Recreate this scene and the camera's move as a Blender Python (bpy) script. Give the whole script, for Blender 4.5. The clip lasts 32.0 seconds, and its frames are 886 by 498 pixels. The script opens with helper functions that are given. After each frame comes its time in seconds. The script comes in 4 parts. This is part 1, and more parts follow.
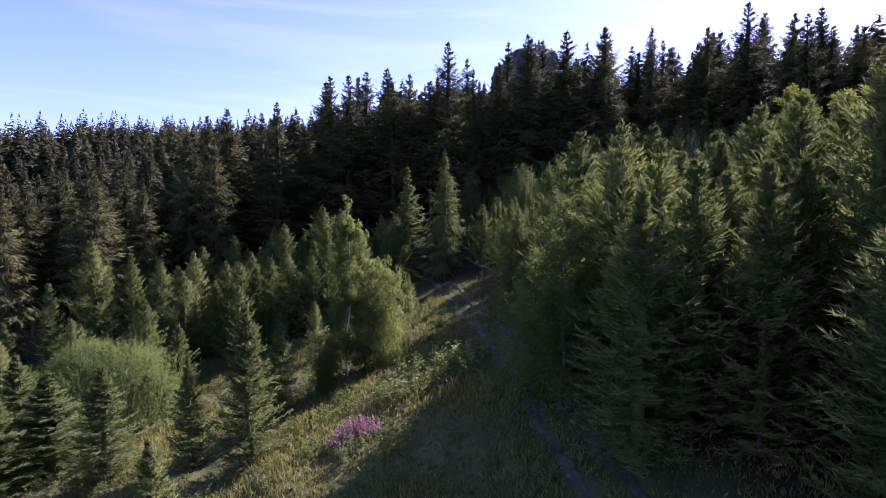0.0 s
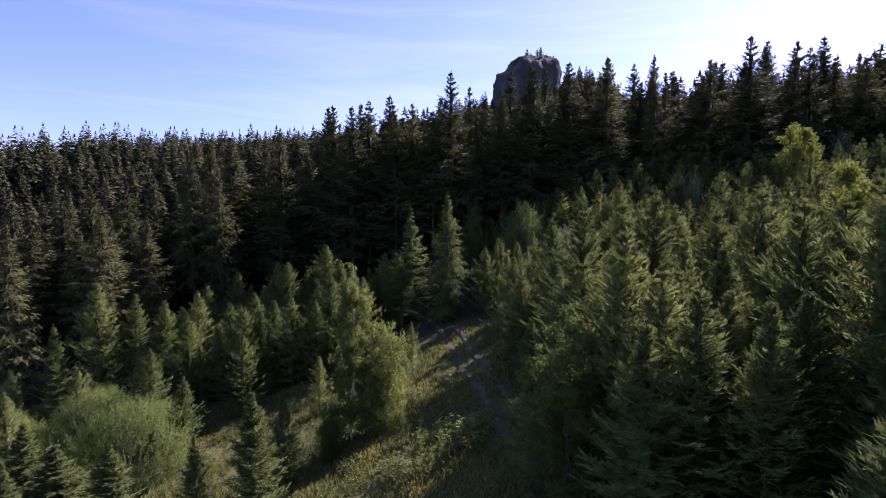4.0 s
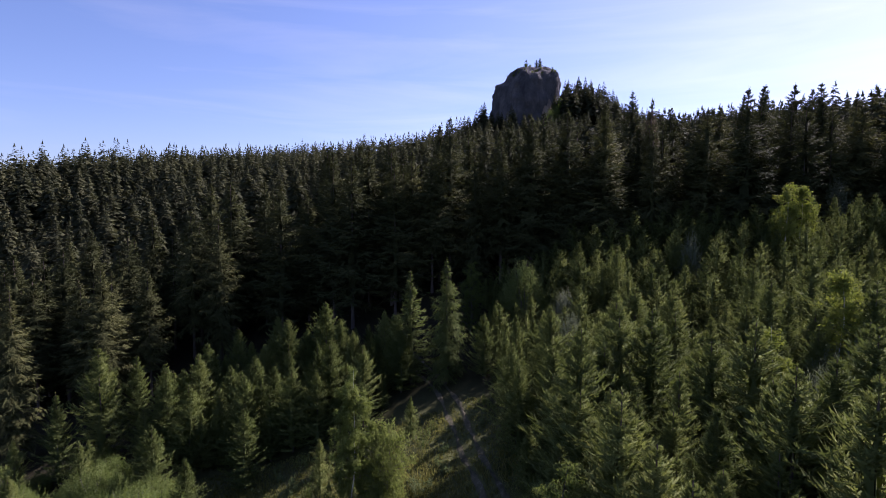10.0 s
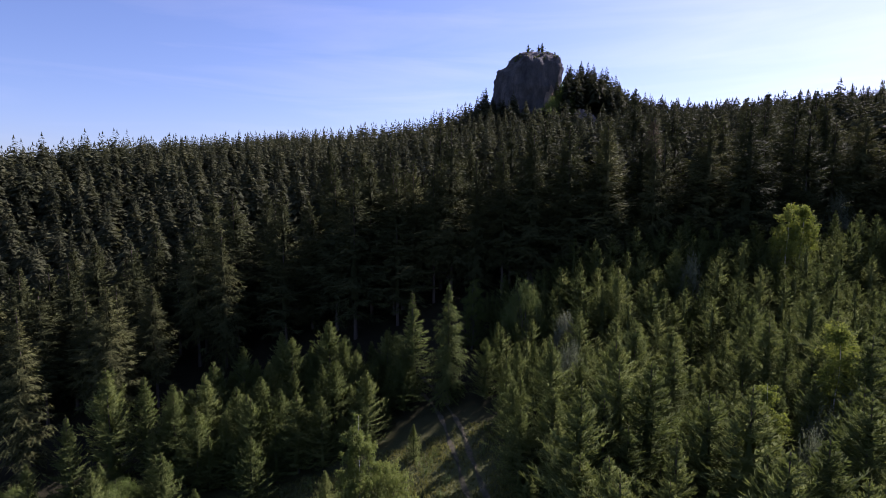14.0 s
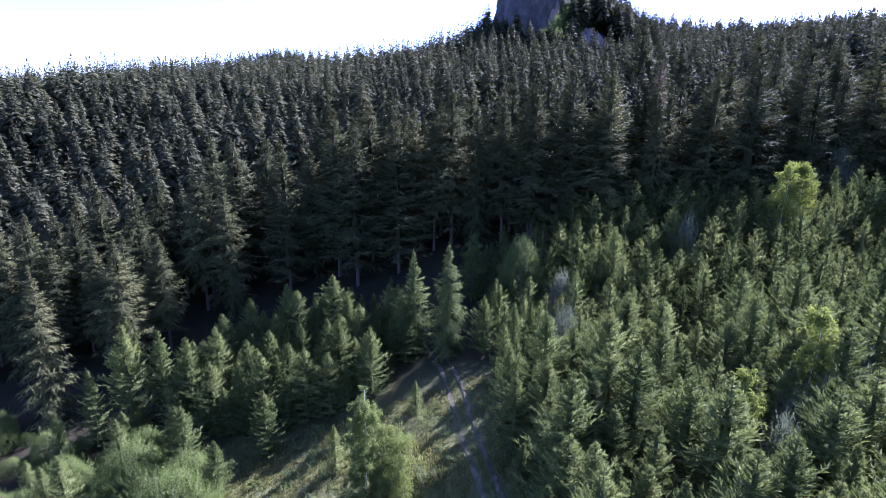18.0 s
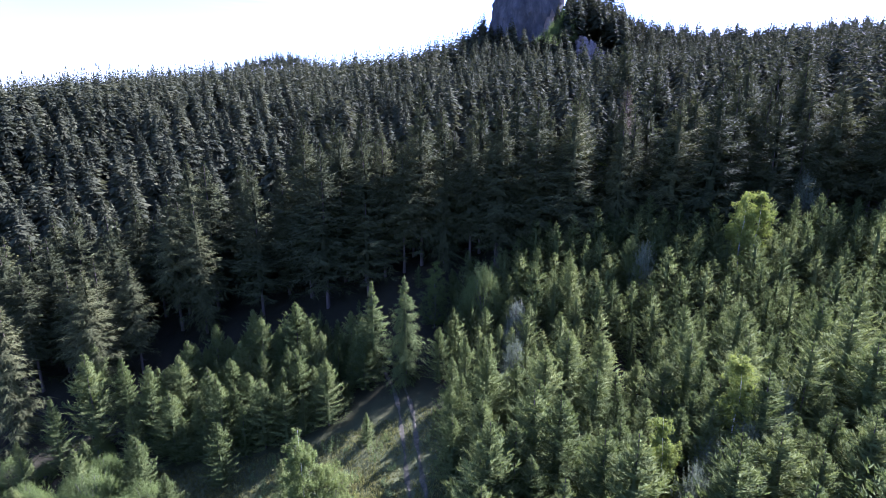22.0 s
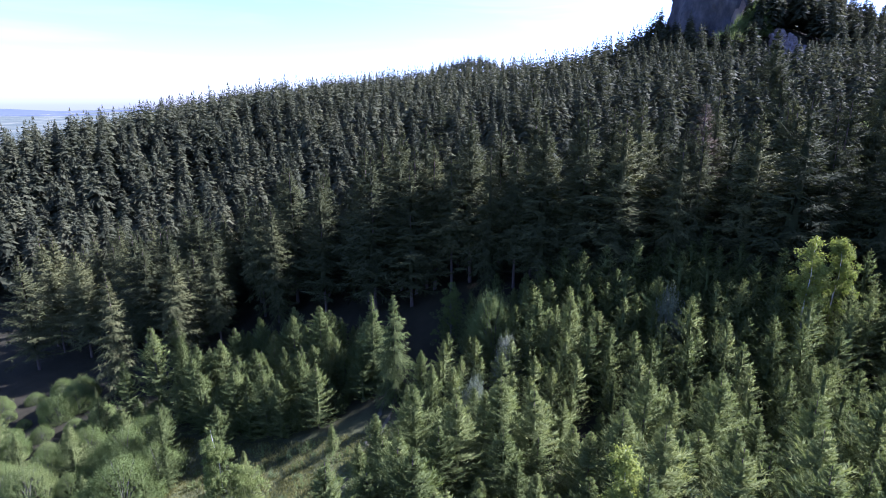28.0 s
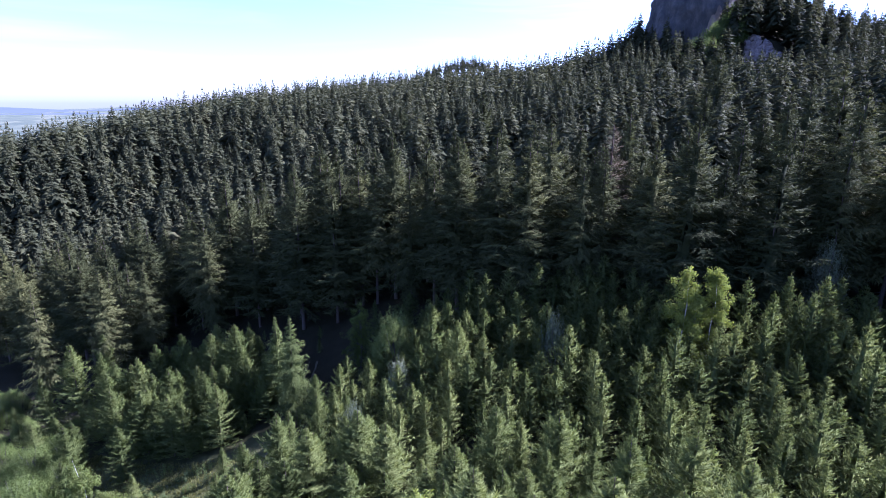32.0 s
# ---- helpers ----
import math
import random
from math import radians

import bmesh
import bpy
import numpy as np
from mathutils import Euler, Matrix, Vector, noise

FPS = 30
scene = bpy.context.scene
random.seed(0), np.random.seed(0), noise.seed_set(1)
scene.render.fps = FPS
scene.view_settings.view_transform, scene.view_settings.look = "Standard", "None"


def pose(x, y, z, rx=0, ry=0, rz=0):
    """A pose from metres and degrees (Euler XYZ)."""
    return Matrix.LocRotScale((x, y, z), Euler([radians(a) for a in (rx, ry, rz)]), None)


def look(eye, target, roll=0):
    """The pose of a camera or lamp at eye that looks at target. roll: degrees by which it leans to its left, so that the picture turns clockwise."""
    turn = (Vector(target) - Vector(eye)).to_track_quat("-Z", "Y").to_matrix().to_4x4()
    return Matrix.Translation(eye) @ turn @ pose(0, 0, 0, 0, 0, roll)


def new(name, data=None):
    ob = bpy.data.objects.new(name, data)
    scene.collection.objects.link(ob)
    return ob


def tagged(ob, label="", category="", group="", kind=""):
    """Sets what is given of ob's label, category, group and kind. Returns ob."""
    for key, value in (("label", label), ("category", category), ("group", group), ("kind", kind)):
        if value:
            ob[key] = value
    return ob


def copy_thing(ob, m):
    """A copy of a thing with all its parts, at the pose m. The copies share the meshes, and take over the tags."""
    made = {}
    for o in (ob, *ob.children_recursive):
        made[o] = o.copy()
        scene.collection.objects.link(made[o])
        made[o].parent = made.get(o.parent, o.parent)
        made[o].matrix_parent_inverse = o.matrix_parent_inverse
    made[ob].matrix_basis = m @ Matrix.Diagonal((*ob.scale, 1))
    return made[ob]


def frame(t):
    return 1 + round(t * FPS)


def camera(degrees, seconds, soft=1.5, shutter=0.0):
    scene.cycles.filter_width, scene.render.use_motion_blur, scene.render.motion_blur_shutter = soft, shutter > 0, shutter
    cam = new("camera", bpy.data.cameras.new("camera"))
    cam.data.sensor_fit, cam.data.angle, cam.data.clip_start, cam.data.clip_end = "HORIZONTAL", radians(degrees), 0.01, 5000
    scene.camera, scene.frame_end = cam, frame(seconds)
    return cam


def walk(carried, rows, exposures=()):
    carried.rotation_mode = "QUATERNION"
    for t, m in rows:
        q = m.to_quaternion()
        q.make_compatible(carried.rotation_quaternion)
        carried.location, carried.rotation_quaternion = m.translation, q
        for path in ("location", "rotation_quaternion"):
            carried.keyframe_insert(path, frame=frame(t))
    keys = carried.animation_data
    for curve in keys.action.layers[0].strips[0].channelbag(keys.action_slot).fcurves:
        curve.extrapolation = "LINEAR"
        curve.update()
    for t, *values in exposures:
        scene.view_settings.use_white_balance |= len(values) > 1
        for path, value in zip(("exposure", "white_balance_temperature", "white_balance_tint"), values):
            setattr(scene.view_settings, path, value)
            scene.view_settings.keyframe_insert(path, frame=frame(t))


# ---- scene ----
cam = camera(78.6, 32.0, 0.7)
METRES, EYE, TILT, LEAN, TURN = 75.0, 11.0, -3.75, 0.0, 0.0
ROWS = [
    (0.0, 0.0, 0.0, 0.0, -0.0, 0.0, 0.0),
    (0.5, 0.0002, -0.0002, 0.0096, 0.01, 0.02, -0.02),
    (1.0, 0.0003, -0.0003, 0.0192, 0.03, 0.01, -0.04),
    (1.5, 0.0001, -0.0005, 0.0285, 0.05, 0.01, -0.07),
    (2.0, -0.0001, -0.0009, 0.0371, 0.04, -0.01, -0.08),
    (2.5, -0.0008, -0.0016, 0.0456, 0.05, -0.03, -0.08),
    (3.0, -0.0021, -0.0025, 0.0546, 0.1, -0.07, -0.08),
    (3.5, -0.0028, -0.0034, 0.0638, 0.12, -0.09, -0.07),
    (5.5, -0.0017, -0.0039, 0.1025, 0.21, -0.16, -0.02),
    (6.0, -0.0019, -0.0048, 0.1132, 0.2, -0.2, -0.0),
    (6.5, -0.0018, -0.0058, 0.1233, 0.18, -0.2, -0.03),
    (7.0, -0.0019, -0.0073, 0.1329, 0.17, -0.22, -0.03),
    (7.5, -0.0022, -0.0085, 0.1412, 0.16, -0.23, -0.04),
    (8.0, -0.0024, -0.0098, 0.1501, 0.14, -0.27, -0.05),
    (8.5, -0.0024, -0.0109, 0.159, 0.12, -0.28, -0.06),
    (9.0, -0.0025, -0.0113, 0.1683, 0.07, -0.29, -0.07),
    (9.5, -0.0027, -0.0107, 0.1772, 0.05, -0.28, -0.09),
    (10.0, -0.0028, -0.0104, 0.1868, 0.05, -0.29, -0.09),
    (10.5, -0.0032, -0.0106, 0.1966, 0.05, -0.31, -0.1),
    (11.0, -0.0037, -0.0114, 0.2067, 0.05, -0.32, -0.11),
    (11.5, -0.0036, -0.0119, 0.2165, 0.05, -0.36, -0.11),
    (12.0, -0.0043, -0.0125, 0.2256, 0.06, -0.39, -0.11),
    (12.5, -0.0051, -0.0133, 0.2353, 0.11, -0.45, -0.11),
    (13.0, -0.0052, -0.0145, 0.2453, 0.14, -0.72, -0.11),
    (13.5, -0.005, -0.0147, 0.2551, 0.13, -1.4, -0.08),
    (15.5, -0.007, -0.0178, 0.2936, 0.09, -7.63, -0.19),
    (16.0, -0.007, -0.019, 0.3035, 0.09, -9.37, -0.19),
    (16.5, -0.0072, -0.0201, 0.3125, 0.06, -10.88, -0.2),
    (17.0, -0.0072, -0.0209, 0.3207, 0.08, -11.27, -0.23),
    (17.5, -0.0069, -0.0213, 0.3292, 0.08, -11.24, -0.22),
    (18.0, -0.0068, -0.0217, 0.3395, 0.1, -11.22, -0.23),
    (18.5, -0.0066, -0.0222, 0.3499, 0.09, -11.2, -0.22),
    (19.0, -0.0039, -0.023, 0.3598, 0.12, -11.19, -0.19),
    (19.5, 0.0036, -0.0233, 0.3678, 0.13, -11.18, -0.18),
    (20.0, 0.0144, -0.0238, 0.3748, 0.15, -11.17, -0.18),
    (20.5, 0.0276, -0.0238, 0.3806, 0.2, -11.17, -0.17),
    (21.0, 0.0438, -0.0238, 0.3861, 0.35, -11.17, -0.17),
    (21.5, 0.0624, -0.0238, 0.3912, 0.58, -11.17, -0.16),
    (22.0, 0.0831, -0.0235, 0.3957, 0.73, -11.14, -0.15),
    (22.5, 0.1057, -0.0229, 0.3985, 0.84, -11.13, -0.16),
    (23.0, 0.1292, -0.0223, 0.4008, 1.53, -11.15, -0.17),
    (23.5, 0.1541, -0.019, 0.402, 7.06, -11.2, -0.51),
    (24.0, 0.1815, -0.0137, 0.4027, 13.37, -11.27, -0.87),
    (24.5, 0.2104, -0.0063, 0.4041, 16.26, -11.34, -1.01),
    (26.5, 0.3254, 0.0377, 0.4152, 20.48, -11.39, -1.26),
    (27.0, 0.3545, 0.0497, 0.4212, 20.67, -11.38, -1.27),
    (27.5, 0.3834, 0.0621, 0.4278, 20.89, -11.4, -1.28),
    (28.0, 0.4114, 0.0736, 0.4342, 21.02, -11.41, -1.3),
    (28.5, 0.4389, 0.0855, 0.4415, 21.1, -11.44, -1.32),
    (29.0, 0.4653, 0.097, 0.4484, 21.19, -11.44, -1.34),
    (29.5, 0.49, 0.1072, 0.4549, 21.22, -11.44, -1.34),
    (30.0, 0.5129, 0.1161, 0.4606, 21.24, -11.44, -1.37),
    (30.5, 0.5345, 0.1249, 0.4662, 21.3, -11.45, -1.37),
    (31.0, 0.5538, 0.1325, 0.4721, 21.31, -11.47, -1.38),
    (31.5, 0.571, 0.1392, 0.4779, 21.32, -11.49, -1.39),
    (32.0, 0.5855, 0.1445, 0.4835, 21.28, -11.52, -1.46),
]
walk(cam, [(t, pose(0, 0, EYE, TILT, LEAN, TURN) @ pose(METRES * x, METRES * y, METRES * z, 90 + pitch, roll, yaw)) for t, x, y, z, yaw, pitch, roll in ROWS],
     exposures=[(0.0, 1.93, 5250, 54), (3.5, 1.65, 5350, 50), (9.0, 1.25, 5450, 41), (13.3, 1.08, 5450, 38), (15.4, 1.45, 5150, 48), (16.0, 1.8, 4950, 52), (16.9, 2.35, 4700, 50), (19.0, 2.74, 4600, 47),
                (23.0, 2.62, 4600, 44), (25.0, 2.46, 4650, 42), (32.0, 2.38, 4650, 42)])

# ---- light ----
SUN_AZ, SUN_EL = 50.0, 42.0          # degrees: to the right of the first view, above the horizon
world = bpy.data.worlds.new("sky")
scene.world = world
world.use_nodes = True
wn = world.node_tree
sky = wn.nodes.new("ShaderNodeTexSky")
sky.sky_type, sky.sun_disc = "NISHITA", False
sky.sun_elevation, sky.sun_rotation = radians(SUN_EL), radians(SUN_AZ)
sky.altitude, sky.air_density, sky.dust_density, sky.ozone_density = 900, 1.0, 2.0, 1.4
back = wn.nodes["Background"]
back.inputs["Strength"].default_value = 0.062
# thin streaks of high cloud
wc, wm, wx = wn.nodes.new("ShaderNodeTexCoord"), wn.nodes.new("ShaderNodeMapping"), wn.nodes.new("ShaderNodeTexNoise")
wm.inputs["Scale"].default_value, wm.inputs["Rotation"].default_value = (1.6, 1.2, 15.0), (radians(4), radians(-5), 0)
wx.inputs["Scale"].default_value, wx.inputs["Detail"].default_value, wx.inputs["Roughness"].default_value, wx.inputs["Distortion"].default_value = 1.3, 7, 0.55, 0.6
wr = wn.nodes.new("ShaderNodeMapRange")
wr.inputs["From Min"].default_value, wr.inputs["From Max"].default_value, wr.inputs["To Max"].default_value = 0.48, 0.80, 0.5
pale = wn.nodes.new("ShaderNodeHueSaturation")
pale.inputs["Saturation"].default_value, pale.inputs["Value"].default_value = 0.55, 1.12
wmix = wn.nodes.new("ShaderNodeMix")
wmix.data_type = "RGBA"
wn.links.new(wc.outputs["Generated"], wm.inputs["Vector"])
wn.links.new(wm.outputs["Vector"], wx.inputs["Vector"])
wn.links.new(wx.outputs["Fac"], wr.inputs["Value"])
wn.links.new(sky.outputs[0], pale.inputs["Color"])
wn.links.new(wr.outputs["Result"], wmix.inputs["Factor"])
wn.links.new(sky.outputs[0], wmix.inputs[6])
wn.links.new(pale.outputs[0], wmix.inputs[7])
wn.links.new(wmix.outputs[2], back.inputs["Color"])
sun_data = bpy.data.lights.new("sun", "SUN")
sun_data.energy, sun_data.angle, sun_data.color = 5.0, radians(0.53), (1.0, 0.90, 0.74)
sun = new("sun", sun_data)
_a, _e = radians(SUN_AZ), radians(SUN_EL)
sun.matrix_world = look((0, 0, 0), (-math.sin(_a) * math.cos(_e), -math.cos(_a) * math.cos(_e), -math.sin(_e)))
sun.location = (150, 90, 160)


# ---- materials ----
def base_mat(name, rough=0.8):
    m = bpy.data.materials.new(name)
    m.use_nodes = True
    nt = m.node_tree
    b = nt.nodes["Principled BSDF"]
    b.inputs["Roughness"].default_value = rough
    b.inputs["Specular IOR Level"].default_value = 0.06
    return m, nt, b


def ramp(nt, stops):
    r = nt.nodes.new("ShaderNodeValToRGB")
    el = r.color_ramp.elements
    while len(el) < len(stops):
        el.new(0.5)
    for e, (p, c) in zip(el, stops):
        e.position, e.color = p, (*c, 1)
    return r


def tex(nt, scale, detail=4, rough=0.6, kind="ShaderNodeTexNoise", stretch=None, world_space=False):
    co = nt.nodes.new("ShaderNodeTexCoord")
    n = nt.nodes.new(kind)
    n.inputs["Scale"].default_value = scale
    if kind == "ShaderNodeTexNoise":
        n.inputs["Detail"].default_value, n.inputs["Roughness"].default_value = detail, rough
    src = co.outputs["Object"]
    if world_space:
        src = nt.nodes.new("ShaderNodeNewGeometry").outputs["Position"]
    if stretch:
        mp = nt.nodes.new("ShaderNodeMapping")
        mp.inputs["Scale"].default_value = stretch
        nt.links.new(src, mp.inputs["Vector"])
        src = mp.outputs["Vector"]
    nt.links.new(src, n.inputs["Vector"])
    return n


def bump(nt, b, height, strength=0.5, distance=0.05):
    bp = nt.nodes.new("ShaderNodeBump")
    bp.inputs["Strength"].default_value, bp.inputs["Distance"].default_value = strength, distance
    nt.links.new(height, bp.inputs["Height"])
    nt.links.new(bp.outputs[0], b.inputs["Normal"])


def foliage(name, dark, mid, light, through_light=0.3, per_tree=True, rough=0.85):
    """Needles or leaves: tone from the twig and from the tree, some light passing through."""
    m, nt, b = base_mat(name, rough)
    geo = nt.nodes.new("ShaderNodeNewGeometry")
    if per_tree:
        tree = nt.nodes.new("ShaderNodeObjectInfo").outputs["Random"]
    else:
        at = nt.nodes.new("ShaderNodeAttribute")
        at.attribute_name = "tone"
        tree = at.outputs["Fac"]
    mix = nt.nodes.new("ShaderNodeMath")
    mix.operation = "MULTIPLY_ADD"
    mix.inputs[1].default_value = 0.45
    add = nt.nodes.new("ShaderNodeMath")
    add.operation = "MULTIPLY"
    add.inputs[1].default_value = 0.55
    nt.links.new(tree, add.inputs[0])
    nt.links.new(geo.outputs["Random Per Island"], mix.inputs[0])
    nt.links.new(add.outputs[0], mix.inputs[2])
    r = ramp(nt, [(0.08, dark), (0.5, mid), (0.95, light)])
    nt.links.new(mix.outputs[0], r.inputs["Fac"])
    nt.links.new(r.outputs[0], b.inputs["Base Color"])
    tr = nt.nodes.new("ShaderNodeBsdfTranslucent")
    hue = nt.nodes.new("ShaderNodeHueSaturation")
    hue.inputs["Saturation"].default_value, hue.inputs["Value"].default_value = 1.15, 1.5
    nt.links.new(r.outputs[0], hue.inputs["Color"])
    nt.links.new(hue.outputs[0], tr.inputs["Color"])
    ms = nt.nodes.new("ShaderNodeMixShader")
    ms.inputs[0].default_value = through_light
    nt.links.new(b.outputs[0], ms.inputs[1])
    nt.links.new(tr.outputs[0], ms.inputs[2])
    nt.links.new(ms.outputs[0], nt.nodes["Material Output"].inputs["Surface"])
    return m


def bark(name, c0, c1, stretch=(9, 9, 1.2), marks=None):
    m, nt, b = base_mat(name, 0.9)
    n = tex(nt, 1.5, 6, 0.7, stretch=stretch)
    stops = [(0.3, c0), (0.7, c1)]
    if marks:
        stops = [(0.36, marks), (0.42, c0), (0.7, c1)]
    r = ramp(nt, stops)
    nt.links.new(n.outputs["Fac"], r.inputs["Fac"])
    nt.links.new(r.outputs[0], b.inputs["Base Color"])
    bump(nt, b, n.outputs["Fac"], 0.7, 0.04)
    return m


M_YOUNG = foliage("young_spruce_needles", (0.049, 0.063, 0.018), (0.090, 0.111, 0.033), (0.155, 0.172, 0.053), 0.3)
M_YOUNG_FAR = foliage("distant_young_needles", (0.049, 0.063, 0.018), (0.090, 0.111, 0.033), (0.155, 0.172, 0.053), 0.3, per_tree=False)
M_OLD = foliage("old_spruce_needles", (0.026, 0.031, 0.012), (0.051, 0.057, 0.021), (0.098, 0.101, 0.035), 0.16)
M_FAR = foliage("far_spruce_needles", (0.026, 0.030, 0.015), (0.046, 0.050, 0.024), (0.076, 0.078, 0.036), 0.2, per_tree=False)
M_RED = foliage("dead_spruce_needles", (0.038, 0.029, 0.017), (0.072, 0.057, 0.033), (0.111, 0.090, 0.051), 0.12)
M_BIRCH = foliage("birch_leaves", (0.054, 0.074, 0.019), (0.100, 0.125, 0.033), (0.170, 0.195, 0.058), 0.45)
M_YELLOW = foliage("yellow_green_leaves", (0.090, 0.112, 0.023), (0.145, 0.170, 0.036), (0.215, 0.236, 0.058), 0.42)
M_WILLOW = foliage("willow_leaves", (0.058, 0.080, 0.022), (0.102, 0.130, 0.037), (0.165, 0.190, 0.062), 0.42)
M_SILVER = foliage("silver_willow_leaves", (0.071, 0.085, 0.046), (0.114, 0.132, 0.075), (0.180, 0.192, 0.117), 0.28)
M_GRASS = foliage("meadow_grass", (0.064, 0.072, 0.022), (0.124, 0.126, 0.038), (0.222, 0.208, 0.072), 0.35, per_tree=False)
M_HERB = foliage("herb_leaves", (0.052, 0.078, 0.026), (0.096, 0.126, 0.047), (0.166, 0.184, 0.081), 0.35)
M_PINK = foliage("fireweed_flowers", (0.28, 0.07, 0.18), (0.4, 0.13, 0.28), (0.52, 0.24, 0.4), 0.35)
M_BARK = bark("spruce_bark", (0.055, 0.042, 0.034), (0.13, 0.105, 0.085))
M_BBARK = bark("birch_bark", (0.50, 0.48, 0.44), (0.68, 0.66, 0.62), (2, 2, 9), (0.05, 0.045, 0.04))
M_GBARK = bark("grey_bark", (0.06, 0.055, 0.046), (0.14, 0.13, 0.11))


def ground_material():
    m, nt, b = base_mat("ground_soil", 0.95)
    cov = nt.nodes.new("ShaderNodeAttribute")
    cov.attribute_name = "cover"
    n1 = tex(nt, 0.35, 6, 0.65, world_space=True)
    n2 = tex(nt, 5.0, 6, 0.75, world_space=True)
    meadow = ramp(nt, [(0.30, (0.046, 0.054, 0.019)), (0.52, (0.084, 0.090, 0.032)), (0.75, (0.142, 0.138, 0.056))])
    litter = ramp(nt, [(0.30, (0.014, 0.013, 0.007)), (0.60, (0.028, 0.026, 0.013)), (0.85, (0.042, 0.046, 0.019))])
    # far: field greens and tans, with distance haze mixed into the colour
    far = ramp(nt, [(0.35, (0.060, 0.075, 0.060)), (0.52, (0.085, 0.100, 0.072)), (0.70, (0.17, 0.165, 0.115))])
    av = nt.nodes.new("ShaderNodeMath")
    av.operation = "MULTIPLY_ADD"
    av.inputs[1].default_value = 0.5
    half = nt.nodes.new("ShaderNodeMath")
    half.operation = "MULTIPLY"
    half.inputs[1].default_value = 0.5
    nt.links.new(n2.outputs["Fac"], half.inputs[0])
    nt.links.new(n1.outputs["Fac"], av.inputs[0])
    nt.links.new(half.outputs[0], av.inputs[2])
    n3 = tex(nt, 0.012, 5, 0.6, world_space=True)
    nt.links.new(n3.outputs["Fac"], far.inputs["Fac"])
    for r in (meadow, litter):
        nt.links.new(av.outputs[0], r.inputs["Fac"])
    sep = nt.nodes.new("ShaderNodeSeparateColor")
    nt.links.new(cov.outputs["Color"], sep.inputs[0])
    m1 = nt.nodes.new("ShaderNodeMix")
    m1.data_type = "RGBA"
    nt.links.new(sep.outputs[0], m1.inputs["Factor"])
    nt.links.new(litter.outputs[0], m1.inputs[6])
    nt.links.new(meadow.outputs[0], m1.inputs[7])
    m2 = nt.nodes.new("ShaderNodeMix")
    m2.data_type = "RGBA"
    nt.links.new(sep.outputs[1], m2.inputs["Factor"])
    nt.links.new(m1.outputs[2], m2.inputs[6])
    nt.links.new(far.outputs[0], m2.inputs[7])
    nt.links.new(m2.outputs[2], b.inputs["Base Color"])
    bump(nt, b, n2.outputs["Fac"], 0.8, 0.15)
    return m


def dirt_material():
    m, nt, b = base_mat("track_dirt", 0.95)
    n1 = tex(nt, 1.1, 6, 0.7, world_space=True)
    n2 = tex(nt, 14, 5, 0.7, world_space=True)
    r = ramp(nt, [(0.38, (0.046, 0.044, 0.024)), (0.58, (0.092, 0.084, 0.052)), (0.80, (0.26, 0.23, 0.17))])
    nt.links.new(n1.outputs["Fac"], r.inputs["Fac"])
    nt.links.new(r.outputs[0], b.inputs["Base Color"])
    bump(nt, b, n2.outputs["Fac"], 0.8, 0.06)
    return m


def rock_material(name, c0, c1, c2):
    m, nt, b = base_mat(name, 0.92)
    n1 = tex(nt, 0.12, 8, 0.72, stretch=(1, 1, 0.45))
    n2 = tex(nt, 0.9, 8, 0.75)
    r = ramp(nt, [(0.32, c0), (0.5, c1), (0.72, c2)])
    nt.links.new(n1.outputs["Fac"], r.inputs["Fac"])
    nt.links.new(r.outputs[0], b.inputs["Base Color"])
    bump(nt, b, n2.outputs["Fac"], 1.0, 1.2)
    return m


M_GROUND, M_DIRT = ground_material(), dirt_material()
M_ROCK = rock_material("crag_rock", (0.042, 0.042, 0.045), (0.085, 0.082, 0.08), (0.17, 0.155, 0.135))
M_TAN = rock_material("tan_rock", (0.17, 0.13, 0.10), (0.27, 0.21, 0.16), (0.36, 0.29, 0.23))
M_TALUS = rock_material("talus_rock", (0.15, 0.12, 0.105), (0.25, 0.205, 0.18), (0.35, 0.29, 0.255))


# ---- mesh helpers ----
def mesh_np(name, verts, faces, mat, tone=None, soft=None):
    """A mesh from numpy arrays: verts (n, 3), faces (m, k)."""
    verts, faces = np.asarray(verts, np.float32), np.asarray(faces, np.int32)
    me = bpy.data.meshes.new(name)
    k = faces.shape[1]
    me.vertices.add(len(verts))
    me.vertices.foreach_set("co", verts.ravel())
    me.loops.add(faces.size)
    me.loops.foreach_set("vertex_index", faces.ravel())
    me.polygons.add(len(faces))
    me.polygons.foreach_set("loop_start", np.arange(0, faces.size, k, dtype=np.int32))
    me.update(calc_edges=True)
    if tone is not None:
        at = me.attributes.new("tone", "FLOAT", "POINT")
        at.data.foreach_set("value", np.asarray(tone, np.float32))
    if soft is not None:
        me.attributes.new("custom_normal", "FLOAT_VECTOR", "POINT").data.foreach_set("vector", np.asarray(soft, np.float32).ravel())
    me.materials.append(mat)
    return me


def rounded(v, f, out, own=0.55):
    """Face the leaves outwards and shade them as one mass: faces turned, and a normal for each corner."""
    v, out = np.asarray(v, float), norm(np.asarray(out, float))
    g = norm(np.cross(v[f[:, 1]] - v[f[:, 0]], v[f[:, 2]] - v[f[:, 0]]))
    turn = (g * out[f[:, 0]]).sum(1) < 0
    f = np.where(turn[:, None], f[:, ::-1], f)
    g = np.where(turn[:, None], -g, g)
    acc = np.zeros_like(v)
    for k in range(f.shape[1]):
        np.add.at(acc, f[:, k], g)
    return f, norm(out + own * norm(acc))


